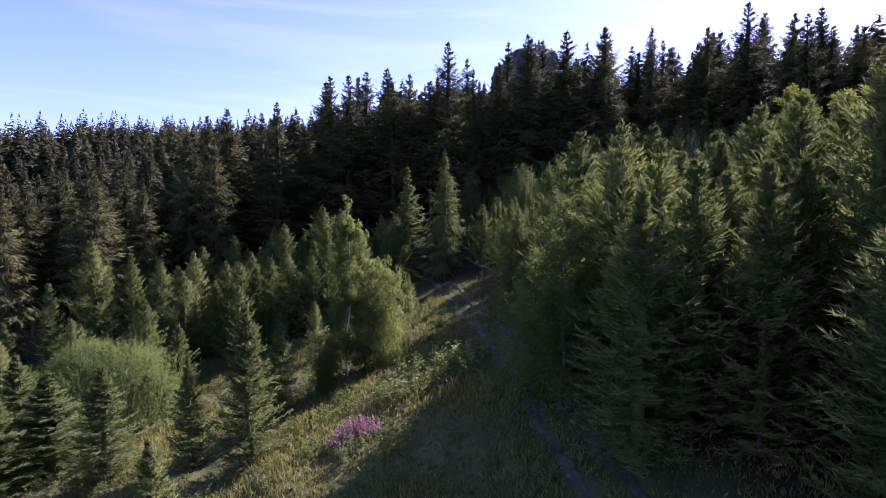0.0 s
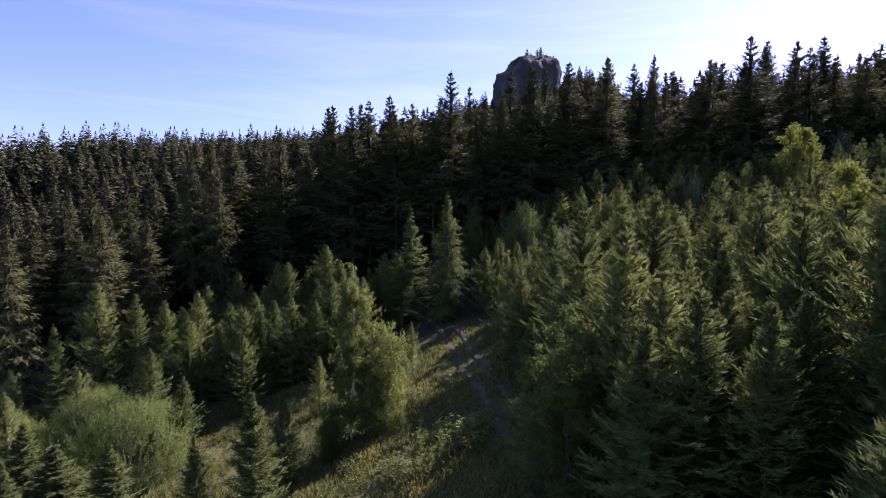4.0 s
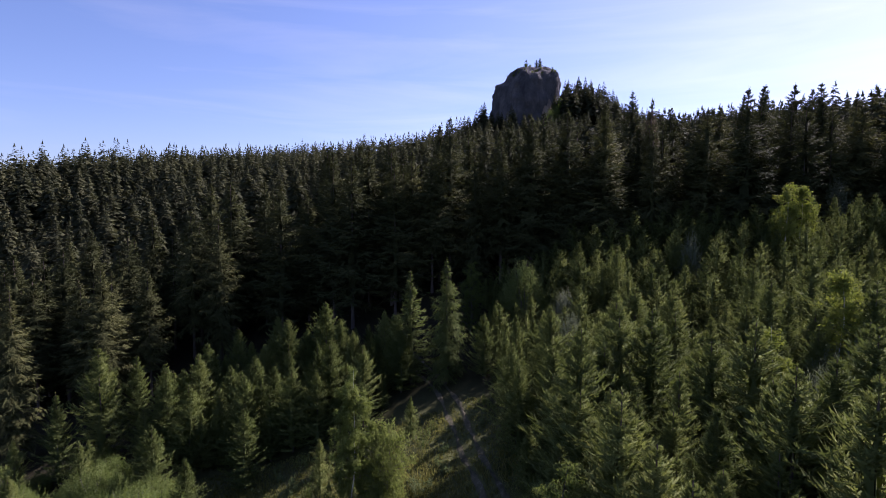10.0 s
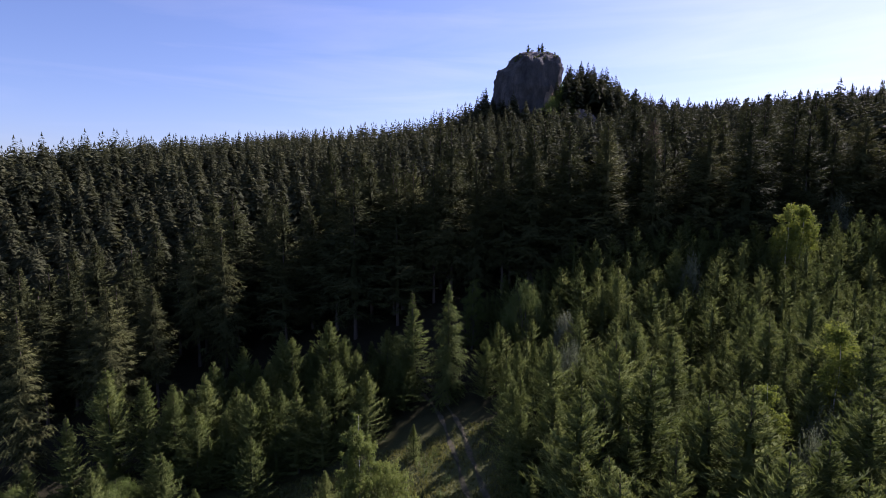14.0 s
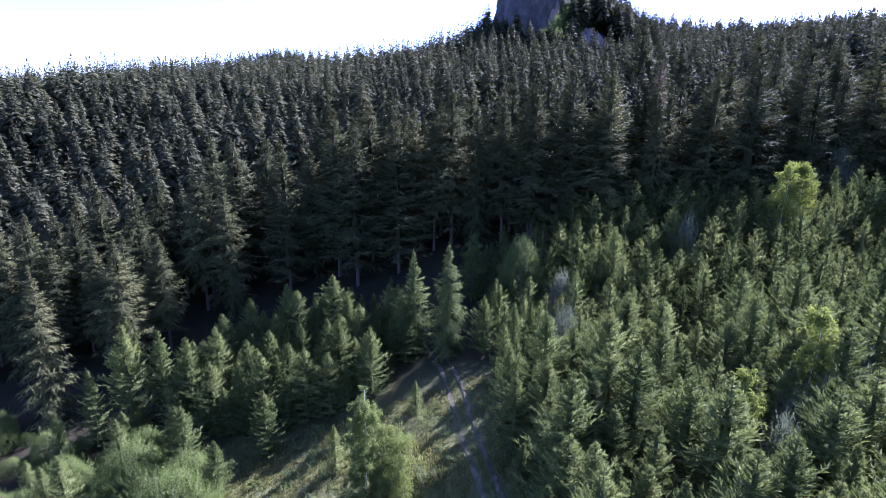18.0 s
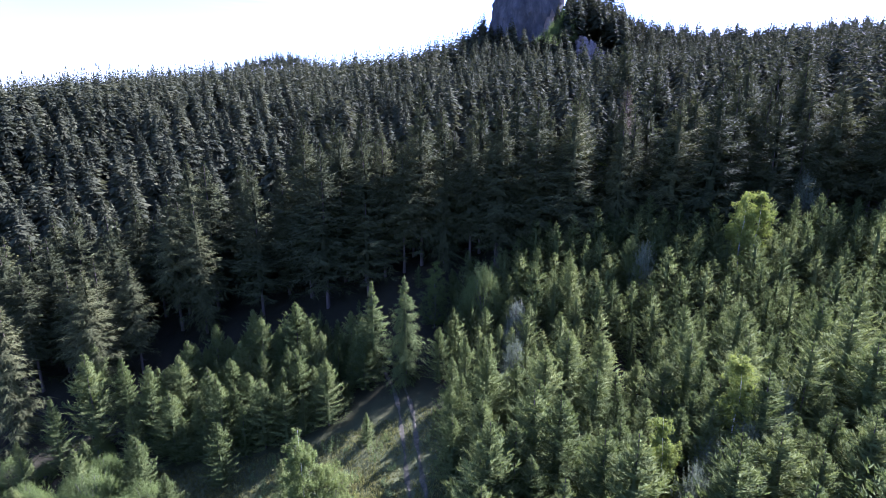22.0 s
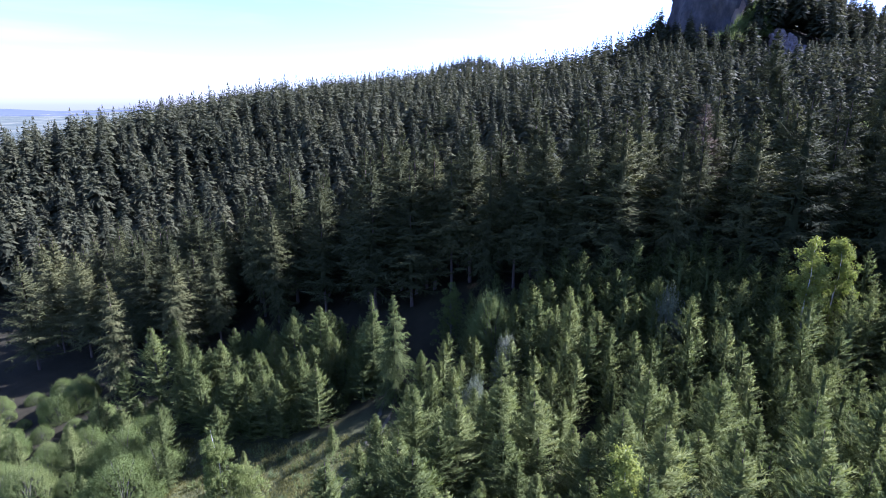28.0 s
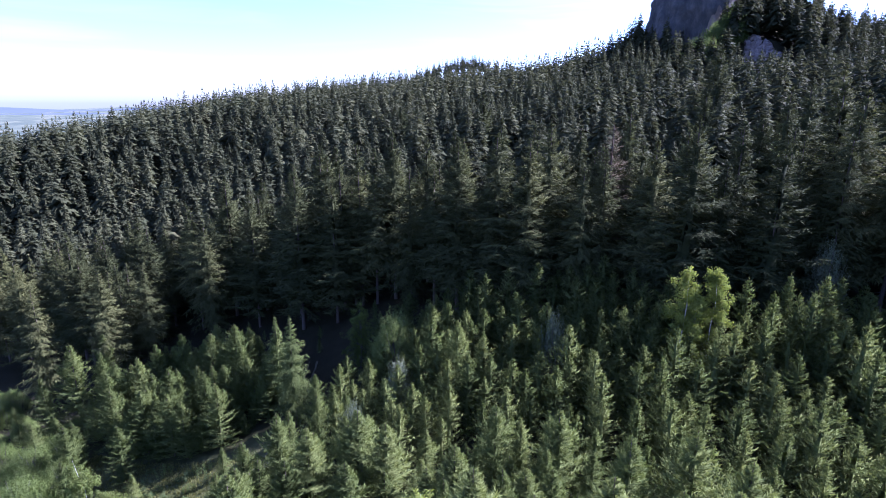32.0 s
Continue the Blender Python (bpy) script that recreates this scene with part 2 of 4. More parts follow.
def round_the_stem(v, lift=0.55):
    """Directions away from an upright stem, and a little upwards."""
    out = norm(v * np.array([1.0, 1.0, 0.0]))
    out[:, 2] = lift
    return out


def child(name, me, parent, label=""):
    ob = new(name, me)
    ob.parent = parent
    if label:
        ob["label"] = label
    return ob


def norm(a):
    return a / np.maximum(np.linalg.norm(a, axis=-1, keepdims=True), 1e-9)


def blades(base, tip, width, rng, face=None):
    """Four-cornered blades from base to tip, widest before the middle, turned at random or towards face."""
    d = tip - base
    side = norm(np.cross(d, rng.normal(size=d.shape) if face is None else face)) * (width[:, None] * 0.5)
    mid = base + d * 0.45
    v = np.stack([base, mid + side, tip, mid - side], 1).reshape(-1, 3)
    return v, np.arange(len(v)).reshape(-1, 4)


def tube(points, radii, sides=7):
    """A tapered tube along points."""
    pts, radii = np.asarray(points, float), np.asarray(radii, float)
    ang = np.linspace(0, 2 * np.pi, sides, endpoint=False)
    d = norm(np.gradient(pts, axis=0))
    ref = np.where(np.abs(d[:, 2:3]) > 0.9, np.array([[1.0, 0, 0]]), np.array([[0, 0, 1.0]]))
    u = norm(np.cross(d, ref))
    w = np.cross(d, u)
    v = pts[:, None] + radii[:, None, None] * (np.cos(ang)[None, :, None] * u[:, None] + np.sin(ang)[None, :, None] * w[:, None])
    i = np.arange(len(pts) - 1)[:, None] * sides
    j = np.arange(sides)[None]
    f = np.stack([i + j, i + (j + 1) % sides, i + sides + (j + 1) % sides, i + sides + j], -1).reshape(-1, 4)
    return v.reshape(-1, 3), f


def joined(parts):
    vs, fs, n = [], [], 0
    for v, f in parts:
        vs.append(v)
        fs.append(f + n)
        n += len(v)
    return np.concatenate(vs), np.concatenate(fs)


# ---- the lie of the land ----
GROUND_TERMS = (0.1, 8.16, 4.37, -0.05, 5.87, -0.7, -1.64, 2.44)
# swells and hollows: height, place, reach
HUMPS = ((-1.08, -24, 56, 16, 18), (12.5, -160, 235, 60, 60), (17, 94, 378, 60, 60), (-3.43, 75, 150, 40, 40), (4.29, -10, 100, 40, 20), (5.2, -60, 180, 50, 50),
         (-1.0, 40, 230, 50, 50), (-6.6, 125, 230, 45, 45), (1.5, -120, 320, 60, 50), (3.5, -20, 320, 60, 50), (-8.07, -110, 130, 40, 35), (12.68, -222, 165, 62, 52),
         (2, 20, 358, 45, 40), (-12, 85, 292, 32, 30), (-12, 150, 330, 50, 50), (9, 30, 367, 12, 15), (-5, 20, 270, 45, 45), (17, 96, 388, 20, 15), (12, 86, 350, 22, 22))


def hump(x, y, a, b, s, t):
    return np.exp(-((x - a) / s) ** 2 - ((y - b) / t) ** 2)


def ground_z(x, y):
    """Height of the ground: a slope falling to the left, a wooded hill beyond the clearing, a plain far off."""
    x, y = np.asarray(x, float), np.asarray(y, float)
    xc, yc = 170 * np.tanh(x / 170), np.clip(y, -60, 480)
    u, v = xc / 50, (yc - 50) / 50
    s = 8 * np.log1p(np.exp(np.clip((yc - 88) / 8, -40, 60))) / 50
    terms = (1, u, v, u * v * 0.3, s, s * u, s * s * 0.2, np.tanh((x + 5) / 14))
    z = sum(c * t for c, t in zip(GROUND_TERMS, terms)) + sum(c * hump(x, y, a, b, p, q) for c, a, b, p, q in HUMPS)
    r = np.hypot(x - 20, y - 170)
    k = np.clip((r - 260) / 420, 0, 1)
    k = k * k * (3 - 2 * k)
    far = -5 + 104 * hump(x, y, -250, 880, 150, 130) + 88 * hump(x, y, 330, 380, 150, 130) + 14 * np.sin(x / 310 + 1) * np.cos(y / 270) + np.clip(r - 1500, 0, 4000) * 0.004
    near = 0.22 * np.sin(x * 0.55 + 0.7 * np.sin(y * 0.3)) * np.cos(y * 0.42) + 0.12 * np.sin(x * 1.3 + y * 0.9)
    return z * (1 - k) + far * k + near * (1 - k)


def gz(x, y):
    return float(ground_z(x, y))


def track_x(y):
    """Middle of the dirt track."""
    y = np.asarray(y, float)
    return 6.5 - 0.125 * (y - 22) - 0.0045 * np.clip(y - 48, 0, 60) ** 2 + 0.35 * np.sin(y * 0.21)


def wood_edge(x):
    """Where the tall forest begins."""
    x = np.asarray(x, float)
    return 95 - 7 / (1 + np.exp((x + 56) / 3.5)) - 6 / (1 + np.exp(-(x - 30) / 6)) + 2.5 * np.sin(x * 0.21)


def make_ground():
    def axis(lo, hi, step, far):
        mid = np.arange(lo, hi + 0.1, step)
        out = np.cumsum(step * 1.22 ** np.arange(1, 60))
        out = out[out < far]
        return np.concatenate([(lo - out)[::-1], mid, hi + out])
    xs, ys = axis(-60, 75, 1.0, 4200), axis(-10, 110, 1.0, 4200)
    gx, gy = np.meshgrid(xs, ys)
    g = ground_z(gx, gy)
    v = np.stack([gx, gy, g], -1).reshape(-1, 3)
    nx, ny = len(xs), len(ys)
    i, j = np.meshgrid(np.arange(nx - 1), np.arange(ny - 1))
    a = (j * nx + i).ravel()
    f = np.stack([a, a + 1, a + 1 + nx, a + nx], -1)
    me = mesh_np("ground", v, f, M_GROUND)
    x, y = v[:, 0], v[:, 1]
    sm = lambda t: 1 / (1 + np.exp(-np.clip(t, -30, 30)))
    meadow = np.maximum(sm((track_x(y) + 4 - x) / 1.2), sm((9 - y) / 2)) * sm((x + 31 + 0.15 * (y - 30)) / 3) * sm((64 - y) / 3)
    # by distance: where the plain takes its field colours with painted haze
    hazy_farm = sm((np.hypot(x - 20, y - 170) - 480) / 30)
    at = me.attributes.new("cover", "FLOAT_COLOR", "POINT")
    at.data.foreach_set("color", np.stack([meadow, hazy_farm, hazy_farm * 0, hazy_farm * 0 + 1], -1).astype(np.float32).ravel())
    ob = new("ground", me)
    return tagged(ob, "grassy hillside clearing falling away below dark wooded slopes", "ground", kind="structure")


def make_track():
    """Two worn wheel ruts with a low grassy crown between them, seven centimetres deep."""
    ys = np.arange(-8, 84, 0.5)
    cx = track_x(ys)
    rng = np.random.default_rng(5)
    for side, name in ((-0.8, "track_rut"), (0.8, "track_rut")):
        offs = np.array([-0.22, -0.12, 0, 0.12, 0.22])
        dep = np.array([0.02, 0.05, 0.035, 0.05, 0.02])
        X = cx[:, None] + side + offs[None] * (1 + 0.35 * np.sin(ys * 0.9 + side)[:, None]) + rng.normal(0, 0.05, (len(ys), 5))
        Y = np.repeat(ys[:, None], 5, 1)
        Z = ground_z(X, Y) + 0.03 + dep[None] + rng.normal(0, 0.012, X.shape)
        v = np.stack([X, Y, Z], -1).reshape(-1, 3)
        i, j = np.meshgrid(np.arange(4), np.arange(len(ys) - 1))
        a = (j * 5 + i).ravel()
        ob = new(name, mesh_np("track_rut", v, np.stack([a, a + 1, a + 6, a + 5], -1), M_DIRT))
        tagged(ob, "pale stony wheel rut of a dirt forest track", "track", kind="structure")


make_ground()
make_track()


# ---- trees ----
def spikes(base, tip, width, rng, face):
    """Three-cornered twigs, broad where they leave the branch."""
    side = norm(np.cross(tip - base, face)) * (width[:, None] * 0.5)
    v = np.stack([base - side, base + side, tip], 1).reshape(-1, 3)
    return v, np.arange(len(v)).reshape(-1, 3)


def halved(part):
    """The same part with its quads cut into triangles."""
    v, q = part
    return v, np.concatenate([q[:, [0, 1, 2]], q[:, [0, 2, 3]]])


def spruce_crown(rng, h, base, r, whorls, per, pairs, width, length, shape=0.8, up=(0.9, 0.15), curl=0.2, hang=0.0, ragged=0.2, leader=0.05, core=0.12, flat=0.5, bushy=0.35, web=0.12, shoots=4, sprout=0.15):
    """Whorls of branches round a leader. Each branch is a spray: a narrow blade along it and pairs of pointed side twigs, with shoots turned up at its end."""
    top = h * (1 - leader)
    z = base + (top - base) * np.linspace(0, 1, whorls) ** 0.92
    Z = np.clip(np.repeat(z, per) + rng.normal(0, bushy * (top - base) / whorls, whorls * per), base * 0.9, top)
    n = len(Z)
    t = np.clip((h - Z) / (h - base), 0.01, 1)
    L = r * t ** shape * np.clip(1 + rng.normal(0, ragged, n), 0.4, 1.5) + 0.006 * h
    L *= np.where(t > 0.9, 0.85, 1.0) * np.clip(t / 0.4, 0.05, 1) ** 0.35
    az = np.tile(np.arange(per) / per * 2 * np.pi, whorls) + np.repeat(rng.uniform(0, 6.28, whorls), per) + rng.normal(0, 0.3, n)
    rise = up[0] + (up[1] - up[0]) * t ** 0.7 + rng.normal(0, 0.16, n)
    out = np.stack([np.cos(az), np.sin(az), 0 * az], -1)
    lat = np.stack([-np.sin(az), np.cos(az), 0 * az], -1)
    zz = np.array([0, 0, 1.0])

    def along(u):
        p = out[:, None] * (L * np.cos(rise))[:, None, None] * u[..., None]
        p[..., 2] += Z[:, None] + L[:, None] * (np.sin(rise)[:, None] * u + curl * u * u)
        return p
    # side twigs, each set with short shoots
    u = np.clip(np.linspace(0.22, 0.97, pairs)[None] + rng.normal(0, 0.04, (n, pairs)), 0.12, 1.0)
    P = along(u)
    slope = np.sin(rise)[:, None] + 2 * curl * u
    parts = []
    for side in (-1.0, 1.0):
        ang = side * rng.uniform(0.45, 1.15, (n, pairs))
        d = out[:, None] * np.cos(ang)[..., None] + lat[:, None] * np.sin(ang)[..., None]
        d[..., 2] += slope * 0.7 - hang * rng.uniform(0.3, 1.6, (n, pairs)) + rng.normal(0, 0.2, (n, pairs))
        d = norm(d)
        tl = np.minimum(0.5 * L[:, None] * (1.12 - 0.75 * u) + 0.08, length) * rng.uniform(0.6, 1.3, (n, pairs))
        for k in range(shoots):
            w0 = k / shoots
            q = P + d * (tl * w0)[..., None]
            e = norm(d + np.cross(d, zz) * (rng.uniform(0.3, 0.95, (n, pairs)) * (1 if k % 2 else -1) * (k + 1 < shoots))[..., None] + rng.normal(0, 0.22, P.shape) + zz * sprout)
            sl = (tl * (1.0 if shoots == 1 else 0.62 - 0.2 * w0) + 0.03) * rng.uniform(0.75, 1.25, (n, pairs))
            face = zz * flat + out[:, None] * 0.35 + rng.normal(0, 0.5, P.shape)
            w = np.clip(width * sl / (0.5 * length), width * 0.6, width * 1.3)
            parts.append(spikes(q.reshape(-1, 3), (q + e * sl[..., None]).reshape(-1, 3), w.ravel(), rng, norm(face).reshape(-1, 3)))
    # blades along the branches and the shoots at their ends
    p0, p1 = along(np.full((n, 1), 0.12))[:, 0], along(np.ones((n, 1)))[:, 0]
    mid = along(np.full((n, 1), 0.55))[:, 0]
    parts.append(spikes(p0, mid, np.minimum(web * L, 0.55 * length + 0.1), rng, norm(zz + rng.normal(0, 0.25, p0.shape))))
    for k in range(2):
        tip = norm(out * rng.uniform(0.4, 1.0, (n, 1)) + lat * rng.normal(0, 0.35, (n, 1)) + zz * (np.sin(rise) + 2 * curl + (0.25 if k else 0.0) - hang * 0.8)[:, None])
        sl = np.minimum(0.3 * L + 0.1, length * 0.9) * rng.uniform(0.7, 1.25, n)
        parts.append(spikes(p1 - tip * sl[:, None] * 0.35, p1 + tip * sl[:, None], np.full(n, width * 0.85), rng, norm(zz * 0.5 + rng.normal(0, 0.6, p0.shape))))
    # the leader and its first shoots
    k = 9
    lz = rng.uniform(top * 0.985 - 0.02 * h, h * 0.985, k)
    a2 = rng.uniform(0, 6.28, k)
    b2 = np.stack([0 * a2, 0 * a2, lz], -1)
    t2 = b2 + np.stack([np.cos(a2) * 0.011 * h, np.sin(a2) * 0.011 * h, np.full(k, 0.014 * h)], -1)
    t2[0], b2[0] = (0, 0, h), (0, 0, h * 0.9)
    t2[1], b2[1] = (0, 0, h), (0, 0, h * 0.9)
    parts.append(spikes(b2, t2, np.full(k, width), rng, rng.normal(size=(k, 3))))
    cz = base + np.array([0.0, 0.06, 0.25, 0.5, 0.72, 0.86]) * (h - base)
    cr = core * r * np.clip((h - cz) / (h - base), 0.01, 1)
    cr[0] *= 0.2
    cr[-1] *= 0.15
    v3, f3 = halved(tube(np.stack([0 * cz, 0 * cz, cz], -1), cr, 7))
    parts.append((v3 + rng.normal(0, 0.04 * r, v3.shape), f3))
    return joined(parts)


def far_crown(rng, h, base, r, whorls, per, fringe, shape, droop):
    """A distant spruce: overlapping tiers of broad drooping sprays with ragged pointed ends."""
    z = base + (h * 0.985 - base) * np.linspace(0, 1, whorls) ** 0.85
    Z = np.repeat(z, per) + rng.normal(0, 0.3 * (h - base) / whorls, whorls * per)
    n = len(Z)
    t = np.clip((h - Z) / (h - base), 0.02, 1)
    L = r * t ** shape * np.clip(1 + rng.normal(0, 0.24, n), 0.45, 1.5) + 0.22
    az = np.tile(np.arange(per) / per * 2 * np.pi, whorls) + np.repeat(rng.uniform(0, 6.28, whorls), per) + rng.normal(0, 0.22, n)
    out, lat = np.stack([np.cos(az), np.sin(az), 0 * az], -1), np.stack([-np.sin(az), np.cos(az), 0 * az], -1)
    fall = 0.1 + (droop - 0.1) * t ** 0.6 + rng.normal(0, 0.12, n)
    d = norm(out - np.array([0, 0, 1.0]) * fall[:, None])
    b0 = np.stack([0 * Z, 0 * Z, Z + 0.1 * L], -1)
    tip = b0 + d * L[:, None]
    side = norm(lat + np.array([0, 0, 1.0]) * rng.normal(0, 0.3, (n, 1))) * (L * rng.uniform(0.22, 0.36, n))[:, None]
    mid = b0 + d * (L * 0.55)[:, None] + np.array([0, 0, 0.06]) * L[:, None]
    v = np.stack([b0, mid + side, tip, mid - side], 1).reshape(-1, 3)
    q = np.arange(len(v)).reshape(-1, 4)
    parts = [(v, np.concatenate([q[:, [0, 1, 2]], q[:, [0, 2, 3]]]))]
    for k in range(fringe):
        w = rng.uniform(-0.9, 0.9, (n, 1))
        p = mid + side * w + d * (L * 0.1)[:, None]
        e = norm(d + norm(side) * w * 0.9 + rng.normal(0, 0.25, (n, 3)) - np.array([0, 0, 0.25]))
        ln = L * rng.uniform(0.35, 0.6, n)
        parts.append(spikes(p - e * (ln * 0.3)[:, None], p + e * ln[:, None], 0.24 * L, rng, norm(out + rng.normal(0, 0.5, (n, 3)))))
    k = 4
    a2 = rng.uniform(0, 6.28, k)
    b2 = np.stack([0.25 * np.cos(a2), 0.25 * np.sin(a2), np.full(k, h * 0.945)], -1)
    parts.append(spikes(b2, np.tile([0, 0, h], (k, 1)) + rng.normal(0, 0.05, (k, 3)), np.full(k, 0.42), rng, np.stack([np.cos(a2), np.sin(a2), 0 * a2], -1)))
    return joined(parts)


def trunk_mesh(name, h, r, mat, rng, lean=0.0, top=0.97):
    zs = np.linspace(-0.6, h * top, 9)
    wob = np.cumsum(rng.normal(0, 0.012 * h * 0.12, (9, 2)), 0)
    pts = np.stack([wob[:, 0] * 0.3 + lean * zs, wob[:, 1] * 0.3, zs], -1)
    f = np.clip(1 - zs / h, 0.03, 1)
    v, q = tube(pts, r * (0.15 + 0.85 * f) * np.where(zs < 0.4, 1.25, 1), 7)
    return mesh_np(name, v, q, mat)


def spruce(name, seed, h, base, r, whorls, per, twigs, width, length, mat, bark_r, dead_low=0, **kw):
    rng = np.random.default_rng(seed)
    root = new(name)
    root.empty_display_size = 0.3
    child("trunk", trunk_mesh("trunk", h, bark_r, M_BARK, rng), root, "grey-brown scaly bark")
    v, f = spruce_crown(rng, h, base, r, whorls, per, twigs, width, length, **kw)
    f, nn = rounded(v, f, round_the_stem(v, 0.8), 1.0)
    child("crown", mesh_np("crown", v, f, mat, soft=nn), root)
    if dead_low:
        az, zz = rng.uniform(0, 6.28, dead_low), rng.uniform(0.07 * h, max(base, 0.1 * h) * 1.05, dead_low)
        sticks = []
        for a, z0 in zip(az, zz):
            ln = rng.uniform(0.7, 2.0)
            sticks.append(tube([(0, 0, z0), (math.cos(a) * ln, math.sin(a) * ln, z0 - 0.25 * ln)], [0.035, 0.008], 3))
        v, f = joined(sticks)
        child("dead_brush", mesh_np("dead_brush", v, f, M_GBARK), root, "bare grey dead lower branches")["kind"] = "stuff"
    return root


def leafy(name, seed, h, r, mat, bark_mat, bark_r, leaves, size, low=0.12, limbs=9, stems=1, weep=0.0, narrow=1.0, clumps=60, cone=False, lump=1.0):
    """A broadleaf: one or several stems, curved limbs, and leaves gathered in clumps with gaps between."""
    rng = np.random.default_rng(seed)
    root = new(name)
    root.empty_display_size = 0.3
    wood, sticks, ends = [], [], []
    for s in range(stems):
        a0 = rng.uniform(0, 6.28)
        tilt = 0.0 if stems == 1 else rng.uniform(0.1, 0.42)
        hh = h * (1 if stems == 1 else rng.uniform(0.85, 1.0) * (1.08 - 0.95 * tilt))
        q = np.linspace(0, 1, 8)
        ox, oy = math.cos(a0) * tilt * hh * 0.75, math.sin(a0) * tilt * hh * 0.75
        pts = np.stack([ox * q ** 1.3, oy * q ** 1.3, -0.5 + (hh * 0.96 + 0.5) * q], -1)
        pts[1:, :2] += np.cumsum(rng.normal(0, 0.012 * h, (7, 2)), 0)
        wood.append(tube(pts, bark_r * (1.05 - q * 0.95) / math.sqrt(stems), 7))
        for i in range(limbs):
            u = rng.uniform(low + 0.05, 0.96)
            k = min(int(u * 7), 6)
            p0 = pts[k] + (pts[k + 1] - pts[k]) * (u * 7 - k)
            a = rng.uniform(0, 6.28)
            prof = math.sin(math.pi * min(max((u - low * 0.5) / (1.04 - low * 0.5), 0), 1) ** 0.8) ** 0.7
            if cone:
                prof = min(1.0, (1.03 - u) * 1.45) ** 0.8 * min(1.0, 0.72 + 2.0 * u)
            ln = r * prof * rng.uniform(0.7, 1.15) / (1 if stems == 1 else 1.5)
            e = p0 + np.array([math.cos(a) * ln, math.sin(a) * ln, ln * rng.uniform(0.25, 0.9) * narrow - weep * ln])
            m = (p0 + e) / 2 + np.array([0, 0, 0.16 * ln])
            sticks.append(tube([p0, m, e], [bark_r * 0.30 * (1.1 - u), bark_r * 0.2 * (1.1 - u), 0.008], 4))
            ends += [e, m * 0.4 + e * 0.6, m]
        ends += [pts[-1], pts[-2], pts[-1] * 0.6 + pts[-2] * 0.4]
    v, f = joined(wood)
    child("trunk", mesh_np("trunk", v, f, bark_mat), root)
    v, f = joined(sticks)
    child("branching", mesh_np("branching", v, f, M_GBARK), root)["kind"] = "stuff"
    ends = np.array(ends)
    c = ends[rng.integers(0, len(ends), clumps)] + rng.normal(0, 0.12 * r, (clumps, 3))
    low_c = np.arange(clumps) % 3 == 0
    c[low_c, 2] *= rng.uniform(0.12, 0.9, low_c.sum())
    rad = (rng.uniform(0.11, 0.26, clumps) * r + 0.13) * lump
    k = rng.integers(0, clumps, leaves)
    off = norm(rng.normal(size=(leaves, 3))) * (rad[k] * rng.uniform(0.25, 1.0, leaves) ** 0.5)[:, None]
    off[:, 2] *= 0.85 + weep * 1.2
    P = c[k] + off
    P[:, 2] -= weep * rng.uniform(0, 1.5, leaves) * rad[k]
    brow = (0.95 if cone else 0.72) * h
    P[:, 2] = np.clip(np.where(P[:, 2] > brow, brow + (h - brow) * np.tanh((P[:, 2] - brow) / (h - brow)), P[:, 2]), 0.25, h)
    d = norm(rng.normal(size=(leaves, 3)) + np.array([0, 0, -0.4 - weep])) * (size * rng.uniform(0.7, 1.35, leaves))[:, None]
    face = norm(off) + rng.normal(0, 0.5, off.shape) + np.array([0, 0, 0.4])
    v, f = blades(P, P + d, size * 0.7 * rng.uniform(0.8, 1.2, leaves), rng, face)
    f, nn = rounded(v, f, np.repeat(norm(off) + norm(P - np.array([0, 0, 0.35 * h])) * 0.6 + np.array([0, 0, 0.3]), 4, axis=0), 0.7)
    child("crown", mesh_np("crown", v, f, mat, soft=nn), root)
    return root


